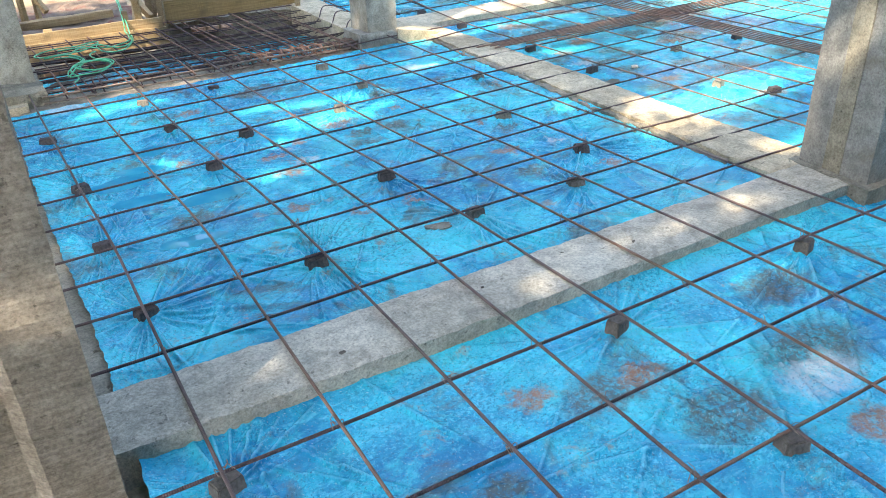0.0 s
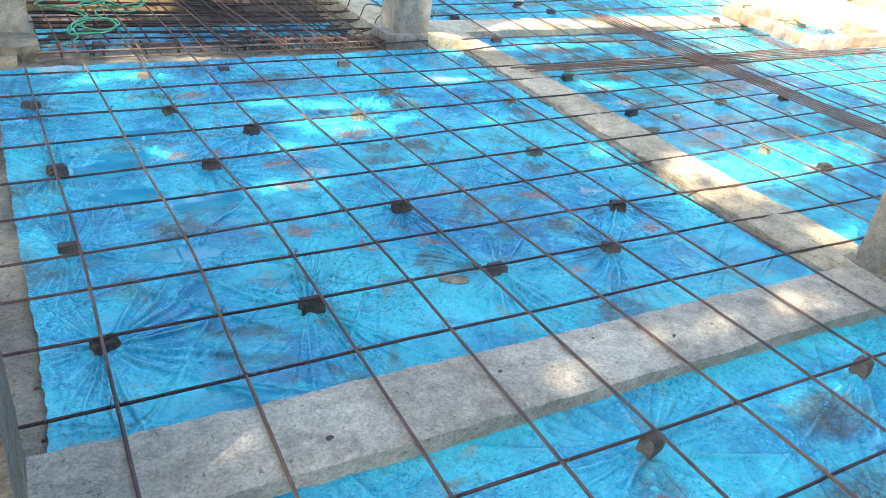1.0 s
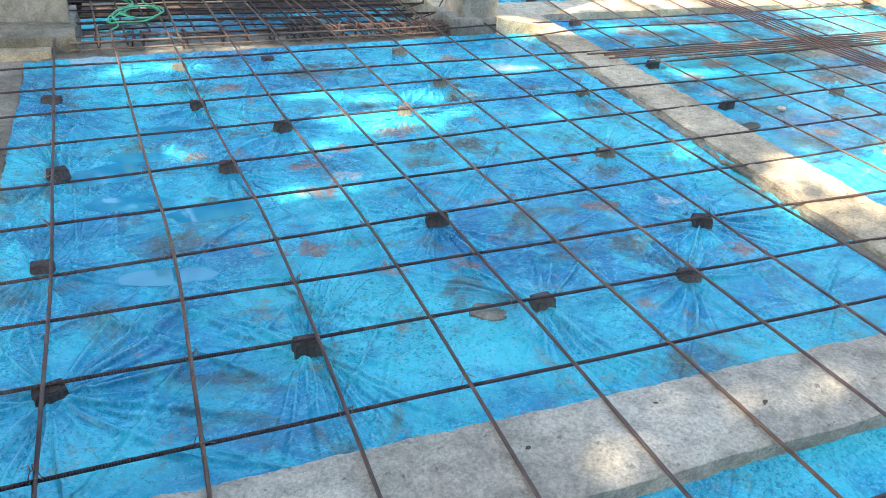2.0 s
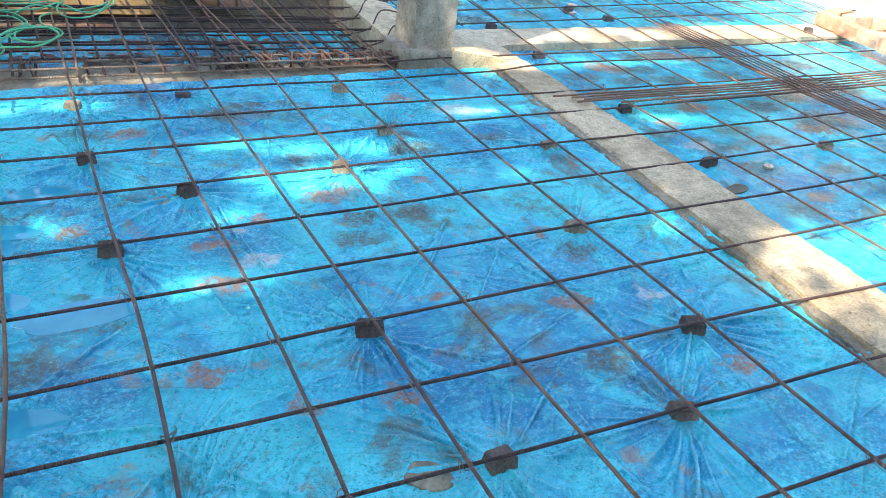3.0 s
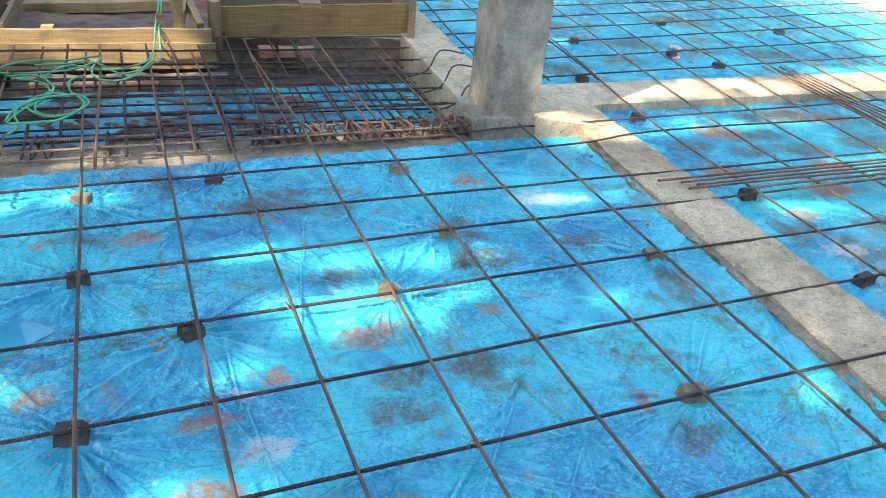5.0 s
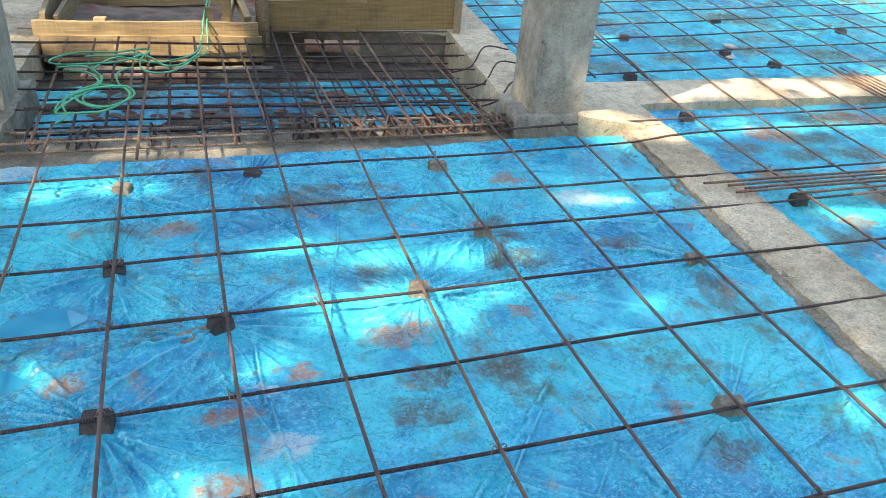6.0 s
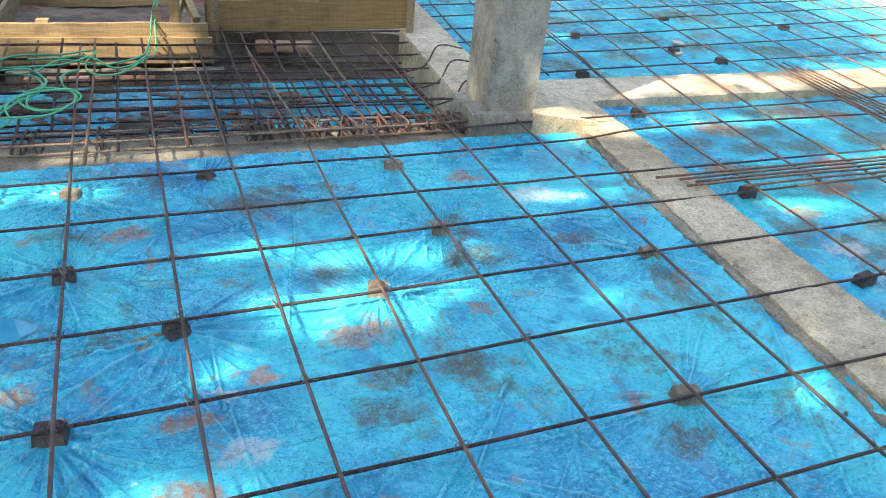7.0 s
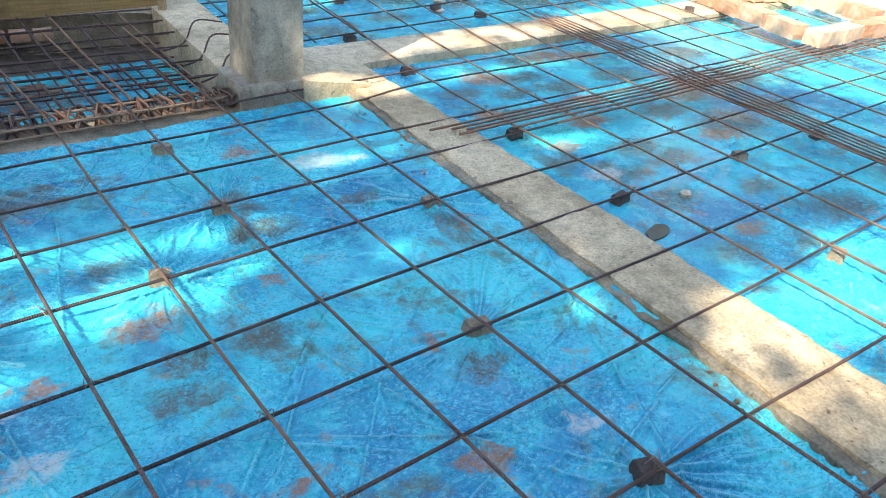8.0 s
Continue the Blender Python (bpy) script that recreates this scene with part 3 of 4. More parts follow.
def sheet(corners, nx, ny, seed, z0, label, lift=0.008, folds=170, rise=0.0, grade=1.0):
    """A thin sheet over four plan corners, turned up by rise at its edges; grade packs the mesh towards the first and last corner."""
    rng = np.random.default_rng(seed)
    c = np.array(corners, float)
    u, v = np.meshgrid(np.linspace(0, 1, nx + 1) ** grade, 1 - (1 - np.linspace(0, 1, ny + 1)) ** grade, indexing="ij")
    p = (c[0] * (1 - u[..., None]) + c[1] * u[..., None]) * (1 - v[..., None]) + (c[3] * (1 - u[..., None]) + c[2] * u[..., None]) * v[..., None]
    lo, hi = c.min(0), c.max(0)
    fl = [(rng.uniform(lo[0], hi[0]), rng.uniform(lo[1], hi[1]), rng.uniform(0, 3.14), rng.uniform(0.10, 0.5), rng.uniform(0.004, 0.014), rng.uniform(0.005, 0.010), 0) for _ in range(folds)]
    x, y = p[..., 0], p[..., 1]
    lx, ly = (hi - lo)
    edge = np.minimum.reduce([u * lx, (1 - u) * lx, v * ly, (1 - v) * ly])
    z = z0 + sheet_height(x, y, rng, fl) * (1 - 0.8 * np.exp(-edge / 0.05))
    wave = 0.5 + 0.5 * np.sin(9 * x + 7 * y + seed) * np.sin(23 * x - 17 * y + 2 * np.sin(5 * x - 3 * y))
    z = z + lift * wave * np.exp(-edge / 0.03) + rise * np.exp(-edge / 0.085)
    # ragged outline
    fall = np.exp(-edge / 0.02)
    x = x + fall * (0.005 * np.sin(13 * y + seed) * np.sin(7 * y) + 0.002 * np.sin(83 * y + 3 * np.sin(9 * y)) + 0.006 * np.sin(3.1 * y))
    y = y + fall * (0.005 * np.sin(12 * x + seed) * np.sin(6 * x) + 0.002 * np.sin(79 * x + 3 * np.sin(8 * x)) + 0.006 * np.sin(2.9 * x))
    verts = np.stack([x, y, z], -1).reshape(-1, 3)
    idx = np.arange((nx + 1) * (ny + 1)).reshape(nx + 1, ny + 1)
    faces = np.stack([idx[:-1, :-1], idx[1:, :-1], idx[1:, 1:], idx[:-1, 1:]], -1).reshape(-1, 4)
    ob = link_mesh("plastic_sheet", verts.tolist(), faces.tolist(), FILM, True)
    return tagged(ob, label, "plastic sheet", group="damp-proof sheets")


sheet([(0.092, 1.925), (2.88, 1.945), (2.90, 5.17), (0.0, 4.88)], 800, 900, 11, 0.0, "wrinkled blue plastic sheet, muddy and wet, under the rebar", folds=230, rise=0.026)
sheet([(0.10, -1.2), (6.0, -1.2), (6.0, 1.745), (0.10, 1.725)], 640, 420, 12, -0.034, "creased blue plastic sheet with mud stains, in front of the beam", folds=420, rise=0.042, grade=1.5, lift=0.004)
sheet([(1.02, -1.2), (6.0, -1.2), (6.0, 1.02), (1.06, 0.90)], 300, 130, 16, -0.022, "loose overlapping blue plastic sheet with a torn edge", folds=120)
sheet([(3.17, 1.96), (8.2, 1.96), (8.2, 5.93), (3.08, 5.57)], 240, 190, 13, 0.0, "dirty turquoise plastic sheet in a sunlit bay", folds=70)
sheet([(2.64, 5.84), (9.2, 6.30), (9.2, 11.5), (2.66, 11.5)], 220, 180, 14, 0.0, "shaded blue plastic sheet beyond the far beam", folds=60)
sheet([(0.12, 5.24), (2.38, 5.34), (2.38, 6.38), (0.08, 6.20)], 240, 120, 15, -0.112, "crumpled blue plastic strip in the sunken bay", folds=25)

# ---- reinforcement mat over the sheets ----
R = 0.0051
ZX, ZY = 0.053, 0.0645


def x_line(y_a, y_b):
    """y of a cross bar at x, from its y at x = 0.5 and x = 2.7."""
    return lambda x: y_a + (y_b - y_a) * (x - 0.5) / 2.2


X_BARS = [(-0.36, -0.36), (-0.05, -0.05), (0.26, 0.26), (0.565, 0.56), (0.87, 0.86), (1.175, 1.205), (1.487, 1.507), (2.07, 2.112), (2.365, 2.405), (2.625, 2.705), (2.86, 3.047),
          (3.165, 3.342), (3.466, 3.69), (3.817, 4.018), (4.14, 4.352), (4.437, 4.63), (4.76, 4.985)]
X_LINES = [x_line(*p) for p in X_BARS]
# main bars: x at y = 1.2, y = 2.7 and y = 5.2
Y_BARS = [(0.255, 0.235, 0.13), (0.56, 0.565, 0.40), (0.89, 0.875, 0.68), (1.20, 1.185, 0.975), (1.52, 1.455, 1.235), (1.845, 1.745, 1.56), (2.17, 2.078, 1.87),
          (2.47, 2.405, 2.22), (2.80, 2.73, 2.575), (3.47, 3.45, 3.35), (3.79, 3.765, 3.72), (4.07, 4.09, 4.05), (4.40, 4.39, 4.41), (4.74, 4.73, 4.75),
          (5.08, 5.07, 5.09), (5.42, 5.41, 5.43), (5.76, 5.75, 5.77), (6.1, 6.09, 6.11), (6.44, 6.43, 6.45), (6.8, 6.79, 6.81), (7.14, 7.13, 7.15)]

mat = empty("rebar_mat", (1.5, 3.0, 0.0), "rusty brown steel reinforcing mat tied over blue sheets", "rebar mat")


def y_at(bar_x, y):
    a, b, c = bar_x
    return a + (b - a) * (y - 1.2) / 1.5 if y < 2.7 else b + (c - b) * (y - 2.7) / 2.5


for line in X_LINES:
    y3 = line(2.7)
    start = 0.03 if y3 < 2.0 else 0.0 if y3 < 2.2 else -0.24
    end = 7.9 if line(7.9) < 5.3 else 7.2
    pts = [(start, line(start), ZX), (0.9, line(0.9), ZX), (2.7, line(2.7), ZX), (3.4, line(3.4) - 0.01, ZX), (5.5, line(5.5) - 0.02, ZX), (end, line(end) - 0.05, ZX)]
    if y3 > 4.9:
        pts = pts[:3] + [(3.4, 5.12, 0.06), (5.5, 5.28, ZX), (7.0, 5.42, ZX)]
    bar("rebar", pts, R, REBAR_RED if 0.8 < y3 < 0.9 else REBAR, mat, 0.005)
bar("rebar", [(2.2, 5.12, 0.075), (3.0, 5.2, 0.085), (4.4, 5.42, ZX), (6.6, 5.7, ZX)], R, REBAR, mat, 0.004)
for i, xs in enumerate(Y_BARS):
    far = 5.25 if i < 9 else 11.0
    dirx = (xs[2] - xs[1]) / 2.5
    if i in (6, 7, 8):
        far = 5.45
    x_far = xs[2] + dirx * (far - 5.2)
    rise = 0.03 if i < 9 else 0.0
    pts = [(xs[0], -1.1, ZY), (xs[0], 1.2, ZY), (xs[1], 2.7, ZY), ((xs[1] + xs[2]) / 2, 3.95, ZY), (xs[2], 5.2, ZY + rise)]
    if i >= 9:
        pts += [(xs[2] + 0.08, 6.2, ZY), (xs[2] + 0.28, 8.5, ZY), (xs[2] + 0.5, 11.0, ZY)]
    bar("rebar", pts, R, REBAR_RED if i % 4 == 1 or i > 9 else REBAR_PALE, mat, 0.005)
# cross bars of the far bay
for k in range(12):
    y, sl = 5.95 + 0.325 * k, min(0.25, 0.17 + 0.03 * k)
    bar("rebar", [(2.5, y - 0.3 * sl, ZX), (4.5, y + 1.5 * sl, ZX), (8.8, y + 5.2 * sl, ZX)], R, REBAR, mat, 0.005)
for k in range(3):
    bar("rebar", [(2.75 + 0.32 * k, 5.9, ZY), (2.84 + 0.33 * k, 7.5, ZY), (3.1 + 0.36 * k, 11.0, ZY)], R, REBAR, mat, 0.005)


# tie wires at the crossings
def tie_mesh(seed):
    rng = random.Random(seed)
    v, f = [], []
    a = [(0.013 * math.cos(t), 0.013 * math.sin(t), 0.010 * math.sin(2 * t) + 0.002) for t in [k * math.pi / 5 for k in range(10)]]
    for path, closed in ((a, True),
                         ([(0.008, 0.008, 0.008), (0.016, 0.012, 0.02), (0.03 + rng.uniform(-.01, .01), 0.02 * rng.uniform(-1, 1), 0.012)], False),
                         ([(0.006, 0.01, 0.008), (0.012, 0.018, 0.018), (0.02 * rng.uniform(-1, 1), 0.034, 0.006)], False)):
        vv, ff = tube(path, 0.0013, 4, closed)
        f += [tuple(i + len(v) for i in q) for q in ff]
        v += vv
    me = bpy.data.meshes.new("tie_wire")
    me.from_pydata([tuple(p) for p in v], [], f)
    me.materials.append(WIRE)
    return me


TIES = [tie_mesh(k) for k in range(5)]
rng = random.Random(4)
for line in X_LINES[3:]:
    for xs in Y_BARS[:13]:
        x = xs[1]
        for _ in range(3):
            y = line(x)
            x = y_at(xs, y)
        if rng.random() < 0.75 and y < 5.0:
            ob = new("tie_wire", rng.choice(TIES))
            ob.matrix_basis = pose(x, y, (ZX + ZY) / 2, 0, 0, rng.choice((45, 135, 225, 315)) + rng.uniform(-20, 20))
            under(ob, mat)


# ---- spacer blocks ----
def spacer_mesh(material):
    bm = bmesh.new()
    bmesh.ops.create_cube(bm, size=1.0)
    for v in bm.verts:
        s = 1.0 if v.co.z < 0 else 0.86
        v.co = Vector((v.co.x * 0.078 * s, v.co.y * 0.055 * s, (v.co.z + 0.5) * 0.041))
    bmesh.ops.bevel(bm, geom=bm.edges[:], offset=0.0028, segments=2, affect='EDGES')
    me = bpy.data.meshes.new("spacer_block")
    bm.to_mesh(me)
    bm.free()
    me.materials.append(material)
    return me


SPACER, SPACER_GREY, SPACER_SUNLIT = spacer_mesh(BLOCK), spacer_mesh(BLOCK_GREY), spacer_mesh(BLOCK_PALE_LIT)
SUNK = {(1.17, 4.86)}
# blocks taken as sunlit, given the lighter copy of the spacer mortar
SUNLIT_ONES = {(0.71, 4.73), (1.66, 3.98), (2.37, 3.35), (2.66, 4.05), (1.92, 4.87), (3.80, 3.10), (4.22, 3.85), (1.96, 4.31)}
rng = random.Random(8)
for bx, by in BLOCKS:
    pale = (bx, by) in SUNLIT_ONES
    grey = by < 1.7 or (bx, by) in ((1.57, 2.40), (2.11, 2.41))
    ob = new("spacer_block", SPACER_SUNLIT if pale else SPACER_GREY if grey else SPACER)
    on_beam = 5.5 < by < 6.1 and bx > 2.9 and not (bx < 3.4)
    low = by < 1.7
    ob.matrix_basis = pose(bx, by, -0.033 if low else 0.05 if on_beam else 0.002, 0, 0, rng.uniform(-20, 20)) @ Matrix.Diagonal((rng.uniform(0.85, 1.1), rng.uniform(0.85, 1.1), 1.5 if low else 0.5 if (bx, by) in SUNK else 1.0, 1))
    tagged(ob, "small mortar spacer block, painted pale as if sunlit, wedged under the rebar" if pale else "small grey mortar spacer block under the rebar" if grey else "small dark mortar spacer block under the rebar", "spacer block", group="spacer blocks under the mat")

# ---- loose bundles of bars ----
bundle = empty("rebar_bundle", (2.95, 4.5, 0.07), "bundle of loose rusty bars laid along the mat", "rebar bundle", group="loose bar bundles")
for k in range(6):
    o = (0, 0.035, 0.075, 0.115, 0.16, 0.20)[k]
    s = (0.0, 0.10, 0.16, 0.10, 0.35, 0.6)[k]
    bar("rebar", [(2.96 + s, 4.53 - o * 0.75, ZY + 0.014), (4.6, 4.66 - o * 0.9, ZY + 0.014), (7.6, 4.98 - o * 1.3, ZY + 0.014)], 0.006, REBAR_RED, bundle, 0.008)
bundle = empty("rebar_bundle", (4.7, 4.5, 0.09), "bundle of long rusty bars crossing the bay", "rebar bundle", group="loose bar bundles")
for k in range(6):
    bar("rebar", [(4.66 + 0.045 * k, 6.05 - 0.07 * (k % 3), 0.095), (4.62 + 0.045 * k, 4.6, 0.098), (4.66 + 0.04 * k, 2.2, 0.092), (4.72 + 0.05 * k, 0.6, 0.092)], 0.0052, REBAR_RED, bundle, 0.01)


# ---- clay bricks laid out in a rectangle ----
def brick_mesh(seed):
    v, f = box_shell([(-0.14, -0.07), (0.14, -0.07), (0.14, 0.07), (-0.14, 0.07)], 0, 0.105, 6, 4, 3,
                     lambda p, u, v_, w: p * (0.965 if (u in (0, 1)) + (v_ in (0, 1)) + (w in (0, 1)) > 1 else 1.0) + wob(p, 22, 0.006, seed))
    me = bpy.data.meshes.new("brick")
    me.from_pydata([tuple(p) for p in v], [], f)
    me.materials.append(BRICK)
    return me


BRICKS = [brick_mesh(k) for k in range(3)]
rng = random.Random(5)
ROWS_OF_BRICK = [(6.40, 4.84, 0), (6.70, 4.86, 6), (7.0, 4.87, -4), (7.30, 4.90, 5), (6.34, 5.10, 80), (6.42, 5.40, 76), (6.52, 5.70, 74), (6.62, 6.0, 72),
                 (6.95, 6.02, 8), (7.26, 5.97, -8), (7.50, 5.86, 70), (7.52, 5.20, 92), (7.54, 5.52, 86), (6.92, 6.2, 20)]
for bx, by, turn in ROWS_OF_BRICK:
    ob = new("brick", rng.choice(BRICKS))
    ob.matrix_basis = pose(bx, by, ZY + 0.012 if by < 5.6 else 0.06, 0, 0, turn + rng.uniform(-3, 3))
    tagged(ob, "pale pink sun-bleached clay brick lying on the mat", "brick", group="bricks laid in a rectangle")


# ---- sunken bay: bar grid, stirrup cage ----
grid = empty("rebar_grid", (1.3, 5.8, 0.0), "dense rusty two-layer bar grid over the sunken bay", "rebar mat")
rng = random.Random(12)
for k in range(12):
    y = 5.30 + 0.112 * k
    z = (0.045, 0.085)[k % 2] + 0.003 * k
    bar("rebar", [(-0.32 if k in (3, 5) else 0.10 - 0.01 * k, y - 0.04, z), (1.2, y + rng.uniform(-0.01, 0.01), z), (2.36, y + 0.06, z)], R * 0.9, REBAR, grid, 0.008)
for k in range(8):
    y = 5.42 + 0.145 * k
    bar("rebar", [(0.12, y, -0.05), (1.2, y + 0.03, -0.04), (2.36, y + 0.05, -0.045)], R, REBAR, grid, 0.008)
for k in range(16):
    x = 0.36 + 0.128 * k + rng.uniform(-0.02, 0.02)
    z = rng.uniform(0.075, 0.105)
    y0 = rng.choice((4.86, 5.02, 5.2, 5.22)) if k < 8 else rng.choice((5.22, 5.28))
    far = 6.40 if k < 8 else 6.66
    bar("rebar", [(x, y0, z - 0.015), (x - 0.05, 5.8, z), (x - 0.10, far, z + 0.01)], R * 1.25, REBAR_RED if k % 3 == 0 else REBAR, grid, 0.008)
for x0, x1 in ((0.68, 0.60), (0.975, 0.90), (1.235, 1.12), (1.56, 1.42), (1.87, 1.74), (2.22, 2.12)):
    bar("rebar", [(x0, 5.2, ZY + 0.03), (x1, 6.25, 0.115)], R, REBAR_RED, grid, 0.006)
for k in range(12):
    x = 1.25 + 0.1 * k
    bar("rebar", [(x, 5.45, -0.05), (x - 0.04, 6.3, -0.05)], R, REBAR, grid, 0.006)

cage = empty("stirrup_cage", (1.4, 5.27, 0.03), "rusty stirrups bunched on longitudinal bars beside the sunken bay", "stirrup cage")
for dy, z in ((-0.06, 0.045), (0.05, 0.048), (-0.055, 0.082), (0.045, 0.084)):
    bar("rebar", [(0.20, 5.10 + dy, z - 0.01), (1.3, 5.18 + dy, z - 0.01), (2.40, 5.28 + dy, z - 0.01)], 0.006, REBAR_DUSTY, cage, 0.004)


def stirrup(x, y, lean, turn, mate):
    h, w = 0.068, 0.07
    pts = []
    for cx, cz, a0 in ((w - 0.02, h - 0.02, 0), (-w + 0.02, h - 0.02, 90), (-w + 0.02, 0.02, 180), (w - 0.02, 0.02, 270)):
        for a in (0, 45, 90):
            pts.append((0.0, cx + 0.02 * math.cos(radians(a0 + a)), cz + 0.02 * math.sin(radians(a0 + a))))
    pts.append((0.012, w, h - 0.02))
    pts.append((0.012, w - 0.045, h - 0.045))
    v, f = tube(pts, 0.005, 6)
    ob = link_mesh("stirrup", v, f, mate, True)
    ob.matrix_basis = pose(x, y, 0.020, 0, lean, turn)
    return under(ob, cage)


for k in range(34):
    x = 1.36 + 1.0 * k / 33 + rng.uniform(-0.012, 0.012)
    stirrup(x, 5.105 + 0.075 * x, rng.uniform(-52, 52), rng.uniform(-16, 20), REBAR_RED if k % 3 and k > 3 else REBAR)
for x in (0.34, 0.50, 0.56, 0.78, 0.98, 1.12, 1.25):
    stirrup(x, 5.105 + 0.075 * x, rng.uniform(-20, 20), rng.uniform(-8, 8), REBAR)
# soft wire ends curling from the cage to the column
for k, (y, z) in enumerate(((5.52, 0.10), (5.78, 0.12), (6.05, 0.12))):
    bar("rebar", [(2.2, y - 0.12, 0.07), (2.36, y - 0.05, 0.09), (2.45, y + 0.02, z + 0.06), (2.60, y + 0.04, z + 0.04)], 0.0045, REBAR, grid, 0.003)


# ---- timber formwork ----
def nail_mesh():
    bm = bmesh.new()
    bmesh.ops.create_cone(bm, cap_ends=True, segments=8, radius1=0.0055, radius2=0.004, depth=0.012)
    me = bpy.data.meshes.new("nail")
    bm.to_mesh(me)
    bm.free()
    me.materials.append(WIRE)
    return me


NAIL = nail_mesh()


def board(name, a, b, height, thick, material, parent, seed):
    """A plank on edge from a to b (bottom middle), with its own x axis along the grain."""
    a, b = Vector(a), Vector(b)
    length = (b - a).length
    v, f = box_shell([(0, -thick / 2), (length, -thick / 2), (length, thick / 2), (0, thick / 2)], 0, height, max(4, int(length / 0.06)), 2, 3,
                     lambda p, u, v_, w: p + wob(p + a, 4, 0.006, seed) + wob(p + a, 25, 0.002, seed))
    ob = link_mesh(name, v, f, material)
    ob.matrix_basis = Matrix.Translation(a) @ (b - a).to_track_quat('X', 'Z').to_matrix().to_4x4()
    under(ob, parent)
    # nail heads near both ends
    if length > 0.5:
        for x in (0.035, 0.07, length - 0.04):
            nail = new("nail", NAIL)
            under(nail, ob)
            nail.matrix_basis = pose(x, -thick / 2 - 0.004, height * (0.3 if x == 0.035 else 0.68), 90, 0, 0)
    return ob


form = empty("timber_formwork", (0.7, 6.5, -0.05), "open box of sawn formwork boards nailed together", "formwork", group="timber forms")
board("board", (0.10, 6.46, -0.045), (1.25, 6.46, -0.035), 0.142, 0.026, WOOD, form, 1)
board("board", (0.07, 6.475, 0.088), (1.23, 6.475, 0.105), 0.078, 0.026, WOOD, form, 2)
board("board", (0.12, 6.49, 0.0), (-0.02, 7.9, 0.0), 0.20, 0.026, WOOD_DARK, form, 3)
board("board", (0.17, 6.56, 0.0), (0.10, 7.9, 0.0), 0.17, 0.024, WOOD_DARK, form, 4)
board("prop", (0.30, 7.70, 0.0), (0.33, 7.73, 0.0), 0.55, 0.04, WOOD, form, 5)
board("prop", (0.42, 7.80, 0.0), (0.45, 7.83, 0.0), 0.55, 0.035, WOOD, form, 21)
board("brace", (0.48, 7.55, 0.12), (0.30, 7.85, 0.50), 0.045, 0.04, WOOD, form, 22)
board("board", (-0.05, 7.40, 0.02), (1.0, 7.46, 0.05), 0.06, 0.09, WOOD, form, 23)
board("stake", (1.06, 6.50, 0.0), (1.07, 6.52, 0.0), 0.34, 0.05, WOOD, form, 6)
board("brace", (1.05, 6.56, 0.10), (1.14, 6.95, 0.36), 0.055, 0.045, WOOD, form, 7)
board("brace", (1.17, 6.60, 0.14), (1.05, 6.98, 0.34), 0.05, 0.04, WOOD, form, 8)
board("cleat", (0.37, 6.50, 0.155), (0.43, 6.50, 0.155), 0.028, 0.05, WOOD, form, 9)
board("stake", (0.95, 6.52, 0.08), (0.99, 6.52, 0.08), 0.17, 0.03, WOOD_DARK, form, 10)

form = empty("timber_formwork", (1.85, 6.65, 0.0), "wide sawn form board held between stakes", "formwork", group="timber forms")
board("board", (1.285, 6.65, 0.085), (2.41, 6.65, 0.125), 0.18, 0.028, WOOD_SHADED, form, 11)
board("stake", (1.255, 6.60, 0.0), (1.275, 6.64, 0.0), 0.30, 0.045, WOOD_DARK, form, 12)
board("stake", (1.235, 6.72, 0.02), (1.245, 7.1, 0.02), 0.26, 0.024, WOOD_DARK, form, 13)
board("stake", (2.425, 6.60, 0.06), (2.44, 6.64, 0.06), 0.30, 0.04, WOOD_DARK, form, 14)
board("board", (2.44, 6.63, 0.11), (2.52, 7.5, 0.11), 0.20, 0.026, WOOD_DARK, form, 15)
board("board", (1.75, 6.68, 0.27), (1.87, 6.68, 0.27), 0.03, 0.09, WOOD, form, 16)
board("board", (1.3, 7.2, 0.08), (2.45, 7.2, 0.10), 0.2, 0.026, WOOD_DARK, form, 17)

structure_box("soil_bed", [(0.14, 6.49), (1.24, 6.49), (1.24, 8.6), (0.0, 8.6)], -0.2, 0.03, (20, 30, 2), RED_SOIL, 31, "reddish-brown soil inside the form box", "soil", 0.03)
structure_box("rubble_wall", [(1.2, 6.72), (2.42, 6.72), (2.42, 7.1), (1.2, 7.1)], -0.3, 0.07, (26, 8, 8), MORTAR, 32, "dark rough mortar wall under the form board", "wall", 0.02)
structure_box("rubble_wall", [(0.2, 6.36), (1.3, 6.39), (1.3, 6.46), (0.2, 6.45)], -0.3, -0.06, (26, 4, 4), MORTAR, 33, "rough masonry footing under the form boards", "wall", 0.015)
for k in range(9):
    ob = new("brick", BRICKS[k % 3])
    ob.matrix_basis = pose(0.34 + 0.11 * k if k < 6 else 1.55 + 0.12 * (k - 6), 6.39 if k < 6 else 6.72, -0.16 if k < 6 else -0.03, 0, 0, 90 + rng.uniform(-5, 5)) @ Matrix.Diagonal((0.6, 0.7, 0.8 if k < 6 else 0.5, 1))
    tagged(ob, "dusty red brick set in the footing of the sunken bay", "brick", group="footing bricks")


# ---- green hose ----
def hose(points, label):
    v, f = tube([p + wob(p, 5, 0.012, len(points)) for p in smooth_path(points, 8)], 0.0048, 7)
    tagged(link_mesh("hose", v, f, HOSE, True), label, "hose", group="green hoses")


